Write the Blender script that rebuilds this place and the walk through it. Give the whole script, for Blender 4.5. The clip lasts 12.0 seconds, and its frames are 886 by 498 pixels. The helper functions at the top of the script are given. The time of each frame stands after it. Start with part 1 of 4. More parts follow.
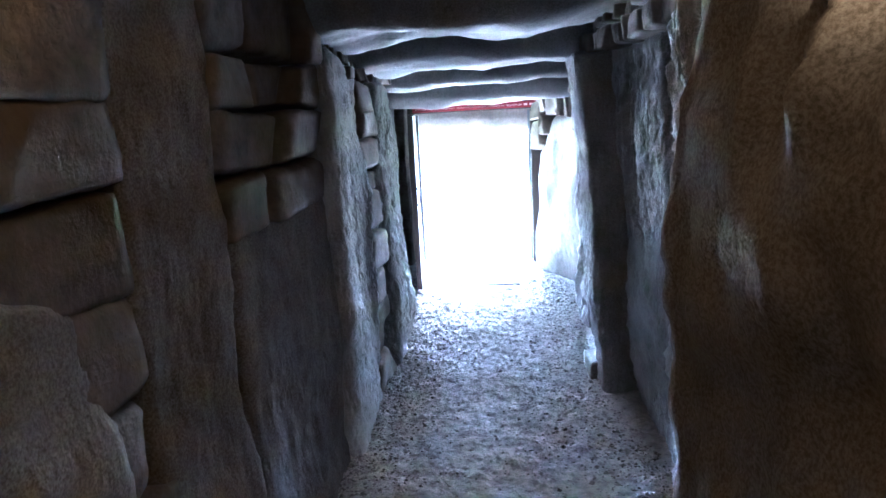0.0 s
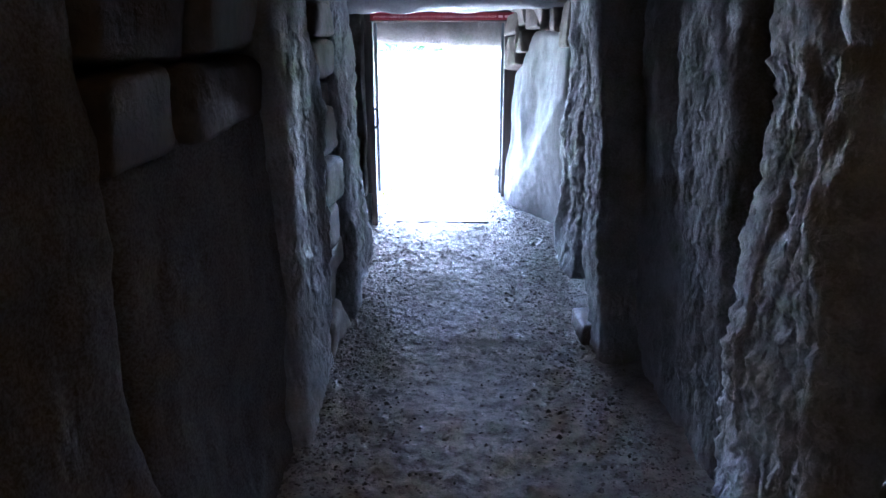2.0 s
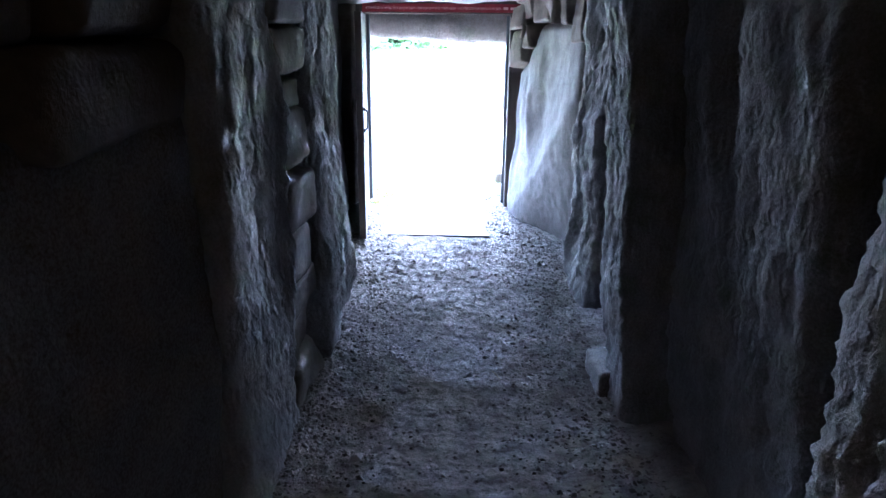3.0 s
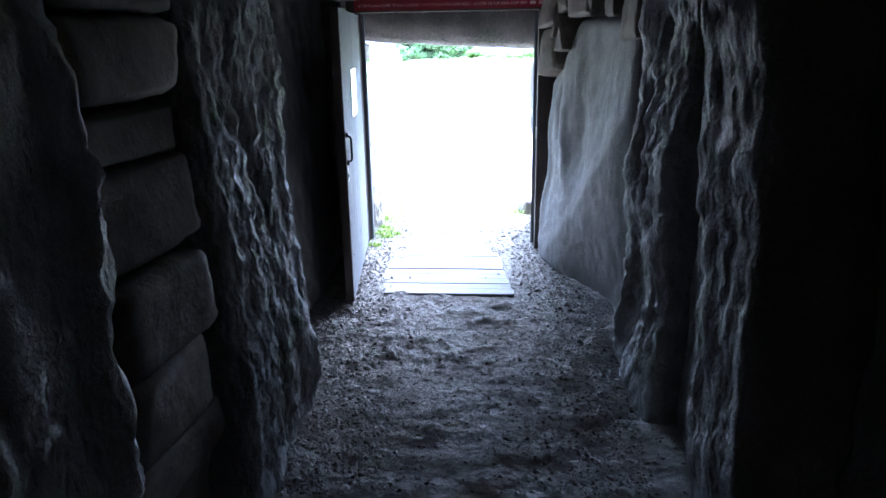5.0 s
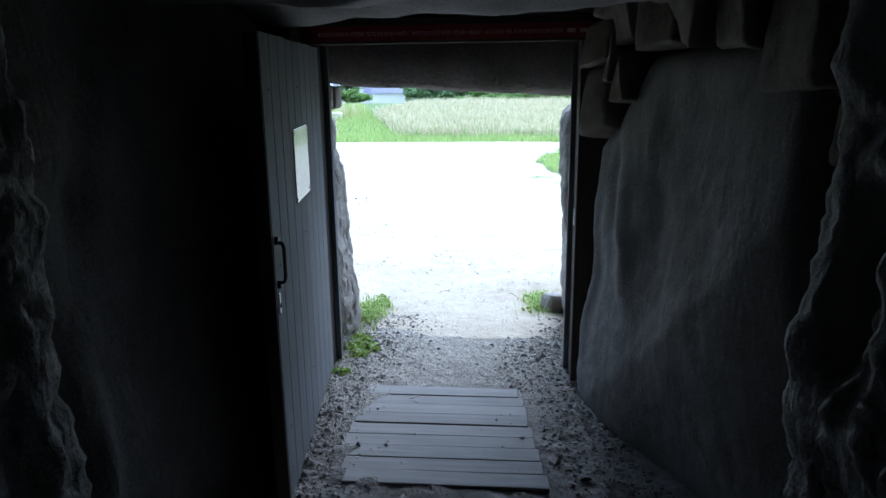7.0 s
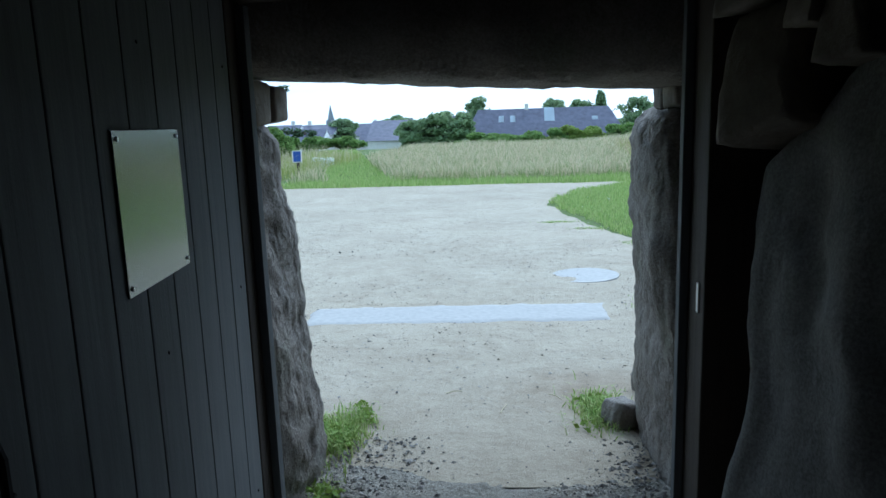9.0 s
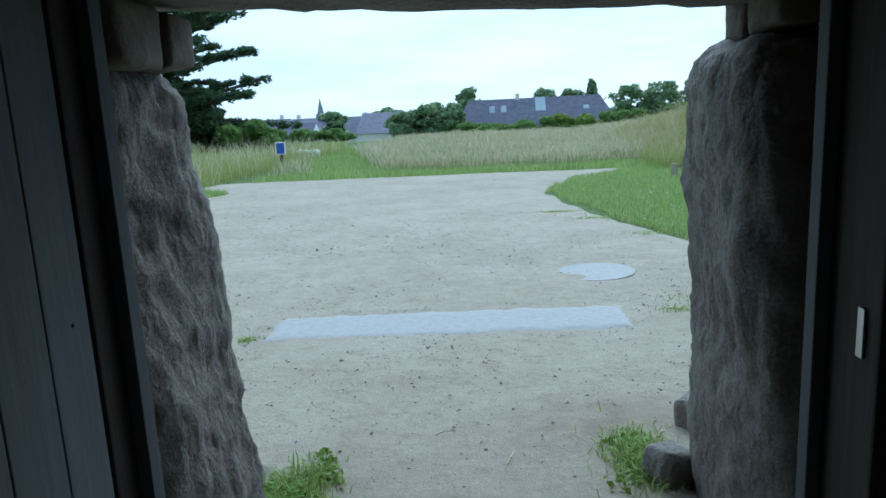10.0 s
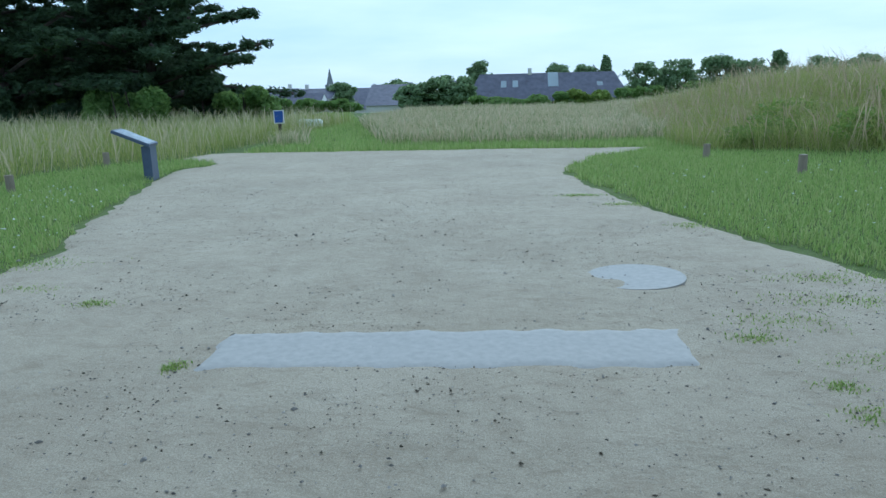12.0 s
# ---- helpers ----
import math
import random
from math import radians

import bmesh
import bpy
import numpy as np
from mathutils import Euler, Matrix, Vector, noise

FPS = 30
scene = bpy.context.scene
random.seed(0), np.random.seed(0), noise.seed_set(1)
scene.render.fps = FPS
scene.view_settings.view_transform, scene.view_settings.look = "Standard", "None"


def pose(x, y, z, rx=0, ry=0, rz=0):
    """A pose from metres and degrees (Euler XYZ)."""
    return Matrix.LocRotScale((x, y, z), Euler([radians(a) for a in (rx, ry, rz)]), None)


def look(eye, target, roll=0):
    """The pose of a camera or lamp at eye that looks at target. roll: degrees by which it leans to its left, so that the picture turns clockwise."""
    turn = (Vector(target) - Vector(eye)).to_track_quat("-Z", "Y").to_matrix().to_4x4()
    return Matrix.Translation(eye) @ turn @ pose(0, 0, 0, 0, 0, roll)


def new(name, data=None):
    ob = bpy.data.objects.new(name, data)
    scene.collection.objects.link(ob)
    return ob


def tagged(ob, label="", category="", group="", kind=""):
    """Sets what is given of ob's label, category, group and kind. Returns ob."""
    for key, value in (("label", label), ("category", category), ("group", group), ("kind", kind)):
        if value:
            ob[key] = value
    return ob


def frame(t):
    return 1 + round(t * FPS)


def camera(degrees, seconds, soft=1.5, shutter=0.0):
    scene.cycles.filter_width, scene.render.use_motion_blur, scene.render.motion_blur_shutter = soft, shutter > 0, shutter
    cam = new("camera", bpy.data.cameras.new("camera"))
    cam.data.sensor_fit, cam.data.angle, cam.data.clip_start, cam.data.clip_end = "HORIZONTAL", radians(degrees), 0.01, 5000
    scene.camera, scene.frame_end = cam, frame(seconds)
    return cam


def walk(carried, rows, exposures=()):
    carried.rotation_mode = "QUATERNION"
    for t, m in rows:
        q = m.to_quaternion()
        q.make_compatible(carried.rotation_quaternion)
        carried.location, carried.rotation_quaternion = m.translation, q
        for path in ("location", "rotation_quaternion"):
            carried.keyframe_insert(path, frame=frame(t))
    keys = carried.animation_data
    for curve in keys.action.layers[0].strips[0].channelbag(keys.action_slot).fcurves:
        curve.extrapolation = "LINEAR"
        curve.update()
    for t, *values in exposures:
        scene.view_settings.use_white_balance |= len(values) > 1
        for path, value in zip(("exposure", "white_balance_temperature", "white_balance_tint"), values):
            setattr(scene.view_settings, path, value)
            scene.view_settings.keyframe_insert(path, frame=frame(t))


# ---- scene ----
cam = camera(64.7, 12.0)
PATH = [
    (0, (0.423, -0.028, 1.74), (0.186, 1.919, 1.349), -3.1),
    (0.5, (0.388, 0.1, 1.694), (0.184, 2.026, 1.194), -2.0),
    (1, (0.281, 0.274, 1.673), (0.111, 2.191, 1.13), -1.3),
    (1.5, (0.202, 0.456, 1.664), (0.097, 2.374, 1.107), -0.6),
    (2, (0.206, 0.77, 1.631), (0.125, 2.676, 1.032), -0.1),
    (2.5, (0.238, 1.061, 1.629), (0.156, 2.967, 1.03), 0.4),
    (3, (0.227, 1.4, 1.584), (0.141, 3.306, 0.981), 0.6),
    (3.2, (0.187, 1.511, 1.598), (0.116, 3.414, 0.986), 1.3),
    (4.8, (0.323, 2.544, 1.5), (0.132, 4.45, 0.925), -1.2),
    (5, (0.334, 2.689, 1.53), (0.139, 4.593, 0.95), -1.0),
    (5.5, (0.342, 3.091, 1.503), (0.138, 4.994, 0.922), -1.0),
    (6, (0.346, 3.501, 1.533), (0.119, 5.407, 0.974), 0.1),
    (6.5, (0.273, 3.944, 1.552), (0.044, 5.874, 1.069), -1.1),
    (7, (0.211, 4.326, 1.55), (0.005, 6.262, 1.066), -0.7),
    (7.5, (0.142, 4.759, 1.525), (-0.071, 6.704, 1.082), -0.4),
    (7.7, (0.122, 4.897, 1.525), (-0.09, 6.839, 1.07), -0.7),
    (9.3, (-0.006, 6.148, 1.296), (-0.207, 8.108, 0.951), -1.9),
    (9.5, (-0.014, 6.325, 1.272), (-0.217, 8.284, 0.924), -1.8),
    (10, (-0.041, 6.685, 1.221), (-0.223, 8.641, 0.844), -2.8),
    (10.5, (-0.023, 6.994, 1.166), (-0.207, 8.927, 0.687), -3.0),
    (11, (-0.027, 7.246, 1.151), (-0.24, 9.174, 0.663), -2.0),
    (11.5, (-0.08, 7.542, 1.114), (-0.295, 9.471, 0.634), -1.6),
    (12, (-0.108, 7.765, 1.128), (-0.31, 9.704, 0.682), -1.4),
]
walk(cam, [(t, look(e, g, r)) for t, e, g, r in PATH],
     [(0.0, 8.2, 4280, 18), (0.6, 7.55, 4280, 19), (1.5, 6.95, 4330, 22), (3.2, 6.1, 4500, 22), (5.0, 4.65, 4650, 18), (6.0, 3.35, 4750, 14), (6.6, 2.35, 4750, 12),
      (7.7, 1.35, 4900, 8), (9.3, 0.6, 4850, 2), (10.5, 0.25, 4800, -2), (12.0, 0.0, 4880, -1)])

# ---- light: overcast daylight, and an assumed warm lamp, unseen, in the chamber ----
SUN_EL, SUN_AZ = radians(40), radians(13)
world = bpy.data.worlds.new("overcast_sky")
scene.world = world
world.use_nodes = True
wn, wl = world.node_tree.nodes, world.node_tree.links
wn.clear()
w_out = wn.new("ShaderNodeOutputWorld")
w_bg = wn.new("ShaderNodeBackground")
w_sky = wn.new("ShaderNodeTexSky")
w_sky.sky_type, w_sky.sun_disc = "NISHITA", False
w_sky.sun_elevation, w_sky.sun_rotation = SUN_EL, SUN_AZ
w_co = wn.new("ShaderNodeTexCoord")
w_map = wn.new("ShaderNodeMapping")
w_map.inputs["Scale"].default_value = (2.2, 2.2, 11.0)
w_noise = wn.new("ShaderNodeTexNoise")
w_noise.inputs["Scale"].default_value, w_noise.inputs["Detail"].default_value = 1.6, 5.0
w_ramp = wn.new("ShaderNodeValToRGB")
w_ramp.color_ramp.elements[0].position, w_ramp.color_ramp.elements[0].color = 0.32, (6.4, 7.5, 8.6, 1)
w_ramp.color_ramp.elements[1].position, w_ramp.color_ramp.elements[1].color = 0.66, (8.6, 9.1, 9.3, 1)
w_mix = wn.new("ShaderNodeMix")
w_mix.data_type = "RGBA"
w_mix.inputs[0].default_value = 0.86
wl.new(w_co.outputs["Generated"], w_map.inputs["Vector"])
wl.new(w_map.outputs[0], w_noise.inputs["Vector"])
wl.new(w_noise.outputs["Fac"], w_ramp.inputs["Fac"])
wl.new(w_sky.outputs[0], w_mix.inputs[6])
wl.new(w_ramp.outputs["Color"], w_mix.inputs[7])
wl.new(w_mix.outputs[2], w_bg.inputs["Color"])
w_bg.inputs["Strength"].default_value = 0.105
wl.new(w_bg.outputs[0], w_out.inputs["Surface"])

sun_data = bpy.data.lights.new("sun", "SUN")
sun_data.energy, sun_data.angle, sun_data.color = 1.3, radians(40), (1.0, 0.96, 0.9)
sun = new("sun", sun_data)
sun.matrix_world = look((14, 70, 52), (0, 8, 0))


# ---- materials ----
class Mat:
    """A node material with short ways to chain textures."""

    def __init__(self, name, rough=0.8, metal=0.0, spec=0.3):
        self.m = bpy.data.materials.new(name)
        self.m.use_nodes = True
        self.n, self.l = self.m.node_tree.nodes, self.m.node_tree.links
        self.b = self.n["Principled BSDF"]
        self.b.inputs["Roughness"].default_value = rough
        self.b.inputs["Metallic"].default_value = metal
        self.b.inputs["Specular IOR Level"].default_value = spec
        self.co = self.n.new("ShaderNodeTexCoord").outputs["Object"]

    def mapped(self, scale):
        mp = self.n.new("ShaderNodeMapping")
        mp.inputs["Scale"].default_value = scale
        self.l.new(self.co, mp.inputs["Vector"])
        return mp.outputs[0]

    def noise(self, scale, detail=6.0, rough=0.6, stretch=(1, 1, 1), dist=0.0):
        t = self.n.new("ShaderNodeTexNoise")
        t.inputs["Scale"].default_value, t.inputs["Detail"].default_value = scale, detail
        t.inputs["Roughness"].default_value, t.inputs["Distortion"].default_value = rough, dist
        self.l.new(self.mapped(stretch), t.inputs["Vector"])
        return t.outputs["Fac"]

    def voronoi(self, scale, stretch=(1, 1, 1), feature="F1"):
        t = self.n.new("ShaderNodeTexVoronoi")
        t.feature = feature
        t.inputs["Scale"].default_value = scale
        self.l.new(self.mapped(stretch), t.inputs["Vector"])
        return t.outputs["Distance"]

    def ramp(self, fac, stops):
        r = self.n.new("ShaderNodeValToRGB")
        e = r.color_ramp.elements
        while len(e) < len(stops):
            e.new(0.5)
        for k, (p, c) in zip(e, stops):
            k.position, k.color = p, (*c, 1)
        self.l.new(fac, r.inputs["Fac"])
        return r.outputs["Color"]

    def mix(self, fac, a, b, mode="MIX"):
        m = self.n.new("ShaderNodeMix")
        m.data_type, m.blend_type = "RGBA", mode
        for sock, v in ((m.inputs[0], fac), (m.inputs[6], a), (m.inputs[7], b)):
            if isinstance(v, (int, float)):
                sock.default_value = v
            elif isinstance(v, tuple):
                sock.default_value = (*v, 1)
            else:
                self.l.new(v, sock)
        return m.outputs[2]

    def color(self, c):
        if isinstance(c, tuple):
            self.b.inputs["Base Color"].default_value = (*c, 1)
        else:
            self.l.new(c, self.b.inputs["Base Color"])
        return self

    def bump(self, *pairs):
        last = None
        for h, strength, dist in pairs:
            bn = self.n.new("ShaderNodeBump")
            bn.inputs["Strength"].default_value, bn.inputs["Distance"].default_value = strength, dist
            self.l.new(h, bn.inputs["Height"])
            if last is not None:
                self.l.new(last, bn.inputs["Normal"])
            last = bn.outputs[0]
        self.l.new(last, self.b.inputs["Normal"])
        return self

    def random(self):
        return self.n.new("ShaderNodeObjectInfo").outputs["Random"]

    def island(self):
        return self.n.new("ShaderNodeNewGeometry").outputs["Random Per Island"]


def granite_material(name, dark, mid, light, moss=0.0, streak=1.0, relief=1.0, rough=0.66):
    k = Mat(name, rough=rough, spec=0.45)
    big = k.noise(1.7, 5, 0.6, (1, 1, 0.6))
    streaks = k.noise(9.0, 6, 0.65, (1.6, 1.6, 0.28), 0.6)
    grain = k.noise(120, 3, 0.7)
    fine = k.noise(34, 6, 0.7)
    c = k.ramp(big, [(0.3, dark), (0.52, mid), (0.74, light)])
    c = k.mix(0.42 * streak, c, k.ramp(streaks, [(0.36, tuple(v * 0.55 for v in mid)), (0.6, tuple(min(1, v * 1.35) for v in mid))]))
    patch_n = k.noise(4.6, 7, 0.68)
    c = k.mix(0.4, c, k.ramp(patch_n, [(0.36, tuple(v * 0.6 for v in dark)), (0.5, mid), (0.66, tuple(min(1, v * 1.15) for v in light))]))
    c = k.mix(0.17, c, k.ramp(grain, [(0.38, (0.05, 0.05, 0.05)), (0.62, (0.5, 0.49, 0.46))]))
    if moss:
        patch = k.ramp(k.noise(3.2, 6, 0.65), [(0.56, (0, 0, 0)), (0.68, (moss, moss, moss))])
        c = k.mix(patch, c, (0.09, 0.12, 0.06))
    k.color(c)
    pits = k.ramp(k.voronoi(30, (1, 1, 0.4)), [(0.1, (0, 0, 0)), (0.45, (1, 1, 1))])
    k.bump((streaks, min(1, (0.14 * streak + 0.04) * relief), 0.02), (k.noise(17, 7, 0.74, (1, 1, 0.6)), 0.45 * relief, 0.018), (pits, min(1, 0.5 * relief), 0.01), (fine, min(1, 0.8 * relief), 0.014), (grain, 0.22, 0.003))
    return k.m


GRANITE = granite_material("grey_granite", (0.11, 0.105, 0.097), (0.19, 0.185, 0.172), (0.29, 0.28, 0.26), 0.5)
GRANITE_ROUGH = granite_material("rough_pale_granite", (0.17, 0.163, 0.152), (0.32, 0.308, 0.288), (0.46, 0.445, 0.415), 0.2, 1.0, 1.5, 0.6)
GRANITE_SMOOTH = granite_material("smooth_pale_granite", (0.1, 0.093, 0.083), (0.15, 0.14, 0.127), (0.22, 0.207, 0.188), 0.0, 0.2, 0.22, 0.75)
GRANITE_BROWN = granite_material("brown_granite", (0.05, 0.037, 0.024), (0.085, 0.065, 0.043), (0.135, 0.107, 0.075), 0.0, 0.06, 0.45, 0.85)
GRANITE_OUT = granite_material("weathered_granite", (0.095, 0.078, 0.062), (0.19, 0.158, 0.127), (0.32, 0.285, 0.24), 0.3, 0.3, 0.9, 0.8)


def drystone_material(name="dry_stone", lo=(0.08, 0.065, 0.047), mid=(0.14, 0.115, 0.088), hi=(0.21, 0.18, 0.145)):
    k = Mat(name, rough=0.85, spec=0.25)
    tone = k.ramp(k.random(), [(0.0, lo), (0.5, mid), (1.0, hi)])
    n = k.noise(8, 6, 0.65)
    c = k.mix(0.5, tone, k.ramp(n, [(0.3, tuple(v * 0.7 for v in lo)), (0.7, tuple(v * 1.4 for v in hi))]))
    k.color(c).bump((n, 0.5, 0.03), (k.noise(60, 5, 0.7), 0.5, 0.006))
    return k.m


DRYSTONE = drystone_material()
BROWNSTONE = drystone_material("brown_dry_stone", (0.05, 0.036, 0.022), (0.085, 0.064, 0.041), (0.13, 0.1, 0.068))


def core_material():
    k = Mat("rubble_core", rough=0.95, spec=0.1)
    k.color(k.ramp(k.noise(6, 6), [(0.3, (0.06, 0.05, 0.04)), (0.7, (0.2, 0.17, 0.14))])).bump((k.noise(9, 6), 0.8, 0.05))
    return k.m


CORE = core_material()


def earth_material():
    k = Mat("trodden_earth", rough=0.95, spec=0.15)
    big = k.noise(1.8, 5)
    med = k.noise(11, 8, 0.72, (1.0, 1.5, 1.0))
    grit = k.noise(130, 4, 0.75)
    c = k.ramp(big, [(0.3, (0.33, 0.305, 0.275)), (0.7, (0.5, 0.465, 0.42))])
    c = k.mix(0.55, c, k.ramp(med, [(0.36, (0.1, 0.09, 0.08)), (0.5, (0.36, 0.335, 0.3)), (0.64, (0.56, 0.52, 0.47))]))
    c = k.mix(0.16, c, k.ramp(grit, [(0.4, (0.1, 0.092, 0.083)), (0.65, (0.55, 0.52, 0.48))]))
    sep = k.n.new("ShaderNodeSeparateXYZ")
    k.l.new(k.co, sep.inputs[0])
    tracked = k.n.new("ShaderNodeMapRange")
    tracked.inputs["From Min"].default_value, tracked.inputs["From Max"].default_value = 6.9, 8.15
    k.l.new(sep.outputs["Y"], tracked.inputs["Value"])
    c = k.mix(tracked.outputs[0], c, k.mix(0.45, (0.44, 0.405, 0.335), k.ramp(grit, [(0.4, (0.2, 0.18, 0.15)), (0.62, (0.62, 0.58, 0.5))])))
    clods = k.ramp(k.voronoi(21, (1, 1.25, 1)), [(0.15, (1, 1, 1)), (0.5, (0, 0, 0))])
    k.color(c).bump((med, 1.0, 0.06), (clods, 0.5, 0.02), (k.noise(45, 6, 0.7), 0.9, 0.02), (grit, 0.5, 0.004))
    return k.m


EARTH = earth_material()


def sand_material():
    k = Mat("pale_sand_path", rough=0.95, spec=0.15)
    big = k.noise(0.45, 5)
    med = k.noise(7, 7, 0.7)
    grit = k.noise(160, 4, 0.8)
    c = k.ramp(big, [(0.3, (0.36, 0.285, 0.188)), (0.7, (0.485, 0.392, 0.27))])
    c = k.mix(0.35, c, k.ramp(med, [(0.3, (0.32, 0.27, 0.2)), (0.65, (0.57, 0.505, 0.4))]))
    c = k.mix(0.26, c, k.ramp(grit, [(0.42, (0.17, 0.15, 0.12)), (0.6, (0.7, 0.66, 0.58))]))
    blotch = k.noise(1.3, 9, 0.75)
    c = k.mix(0.25, c, k.ramp(blotch, [(0.38, (0.27, 0.235, 0.175)), (0.55, (0.43, 0.39, 0.3)), (0.68, (0.56, 0.52, 0.43))]))
    soil = k.n.new("ShaderNodeVectorMath")
    soil.operation = "DISTANCE"
    soil.inputs[1].default_value = (0.3, 9.25, 0.0)
    k.l.new(k.co, soil.inputs[0])
    stain = k.n.new("ShaderNodeMath")
    stain.operation, stain.inputs[1].default_value = "MULTIPLY", 1.1
    k.l.new(soil.outputs["Value"], stain.inputs[0])
    ragged = k.n.new("ShaderNodeMath")
    ragged.operation = "SUBTRACT"
    k.l.new(k.noise(3.0, 8, 0.7), ragged.inputs[0])
    k.l.new(stain.outputs[0], ragged.inputs[1])
    c = k.mix(k.ramp(ragged.outputs[0], [(0.0, (0, 0, 0)), (0.5, (0.75, 0.75, 0.75))]), c, k.ramp(med, [(0.3, (0.2, 0.15, 0.1)), (0.7, (0.36, 0.29, 0.21))]))
    scuffs = k.ramp(k.noise(5.5, 7, 0.72, (1.0, 1.9, 1.0), 0.8), [(0.52, (0, 0, 0)), (0.7, (0.55, 0.55, 0.55))])
    c = k.mix(scuffs, c, (0.27, 0.225, 0.16))
    spots = k.ramp(k.voronoi(2.3), [(0.03, (1, 1, 1)), (0.055, (0, 0, 0))])
    c = k.mix(spots, c, (0.2, 0.17, 0.13))
    k.color(c).bump((med, 0.6, 0.03), (k.noise(40, 6, 0.75), 0.5, 0.006), (grit, 0.4, 0.003))
    return k.m


SAND = sand_material()


def plain_ground_material():
    k = Mat("grass_soil", rough=0.95, spec=0.1)
    a = k.noise(0.25, 6)
    b = k.noise(6, 6, 0.7)
    c = k.ramp(a, [(0.3, (0.11, 0.16, 0.05)), (0.7, (0.18, 0.22, 0.08))])
    c = k.mix(0.5, c, k.ramp(b, [(0.3, (0.05, 0.08, 0.02)), (0.7, (0.18, 0.21, 0.08))]))
    k.color(c).bump((b, 0.8, 0.05))
    return k.m


GROUND = plain_ground_material()


def blades_material(name, lo, mid, hi, through_light=0.25):
    k = Mat(name, rough=0.7, spec=0.2)
    k.color(k.ramp(k.island(), [(0.0, lo), (0.5, mid), (1.0, hi)]))
    t = k.n.new("ShaderNodeBsdfTranslucent")
    t.inputs["Color"].default_value = (*hi, 1)
    mx = k.n.new("ShaderNodeMixShader")
    mx.inputs[0].default_value = through_light
    k.l.new(k.b.outputs[0], mx.inputs[1])
    k.l.new(t.outputs[0], mx.inputs[2])
    k.l.new(mx.outputs[0], k.n["Material Output"].inputs["Surface"])
    return k.m


LAWN = blades_material("lawn_blades", (0.16, 0.28, 0.05), (0.3, 0.45, 0.1), (0.5, 0.54, 0.22))
TALL = blades_material("tall_dry_grass", (0.32, 0.34, 0.16), (0.52, 0.47, 0.28), (0.7, 0.59, 0.41))
TALL_GREEN = blades_material("tall_green_grass", (0.11, 0.19, 0.045), (0.18, 0.28, 0.075), (0.3, 0.37, 0.13))
TALL_BANK = blades_material("bank_grass", (0.15, 0.24, 0.045), (0.3, 0.37, 0.09), (0.5, 0.48, 0.18))
SEEDING = blades_material("seeding_grass", (0.33, 0.27, 0.14), (0.47, 0.37, 0.23), (0.6, 0.47, 0.33))
LEAF_DARK = blades_material("conifer_needles", (0.03, 0.052, 0.028), (0.058, 0.094, 0.048), (0.1, 0.15, 0.07), 0.36)
LEAF_MID = blades_material("hedge_leaves", (0.08, 0.14, 0.04), (0.15, 0.25, 0.065), (0.25, 0.35, 0.1), 0.42)
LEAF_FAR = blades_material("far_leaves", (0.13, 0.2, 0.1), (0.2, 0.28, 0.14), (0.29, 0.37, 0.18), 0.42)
LEAF_BRIGHT = blades_material("weed_leaves", (0.11, 0.21, 0.03), (0.19, 0.3, 0.05), (0.3, 0.38, 0.08))


def wood_material(name, dark, light, grain_dir=2, rough=0.75):
    k = Mat(name, rough=rough, spec=0.3)
    st = [14.0, 14.0, 14.0]
    st[grain_dir] = 0.7
    g = k.noise(3.0, 7, 0.65, tuple(st), 0.4)
    w = k.noise(1.3, 4)
    c = k.ramp(g, [(0.3, dark), (0.7, light)])
    c = k.mix(0.35, c, k.ramp(k.random(), [(0, tuple(v * 0.7 for v in dark)), (1, light)]))
    c = k.mix(0.25, c, k.ramp(w, [(0.35, dark), (0.65, tuple(min(1, v * 1.2) for v in light))]))
    k.color(c).bump((g, 0.35, 0.004), (k.noise(90, 3), 0.2, 0.002))
    return k.m


WOOD_GREY = wood_material("weathered_grey_boards", (0.08, 0.085, 0.087), (0.165, 0.17, 0.172))
WOOD_DARK = wood_material("dark_stained_wood", (0.035, 0.027, 0.022), (0.09, 0.07, 0.055))
WOOD_POST = wood_material("weathered_post", (0.2, 0.165, 0.125), (0.36, 0.3, 0.24))
WOOD_DECK = wood_material("worn_deck_boards", (0.12, 0.112, 0.103), (0.3, 0.284, 0.262), 0)


def plain(name, col, rough=0.6, metal=0.0, vary=0.12, scale=12, bump=0.15):
    k = Mat(name, rough=rough, metal=metal, spec=0.4)
    n = k.noise(scale, 6)
    k.color(k.ramp(n, [(0.3, tuple(v * (1 - vary) for v in col)), (0.7, tuple(min(1, v * (1 + vary)) for v in col))]))
    k.bump((n, bump, 0.004))
    return k.m


IRON = plain("black_iron", (0.025, 0.025, 0.027), 0.45, 0.6)
STEEL = plain("worn_steel", (0.5, 0.5, 0.5), 0.35, 0.9)
RED = plain("red_tape", (0.24, 0.018, 0.026), 0.5)
PINK = plain("pale_lettering", (0.75, 0.5, 0.5), 0.6)
BLUEGREY = plain("blue_grey_paint", (0.075, 0.1, 0.16), 0.45)
BLUE = plain("blue_sign_face", (0.03, 0.08, 0.32), 0.4)
WHITE = plain("white_paint", (0.78, 0.78, 0.76), 0.5)
SLATE = plain("slate_roof", (0.1, 0.098, 0.135), 0.55, 0, 0.3, 1.5, 0.3)
RENDERWALL = plain("cream_render", (0.62, 0.6, 0.55), 0.85, 0, 0.08, 2)
ROOFLIGHT = plain("pale_rooflight", (0.6, 0.66, 0.7), 0.25, 0, 0.05)
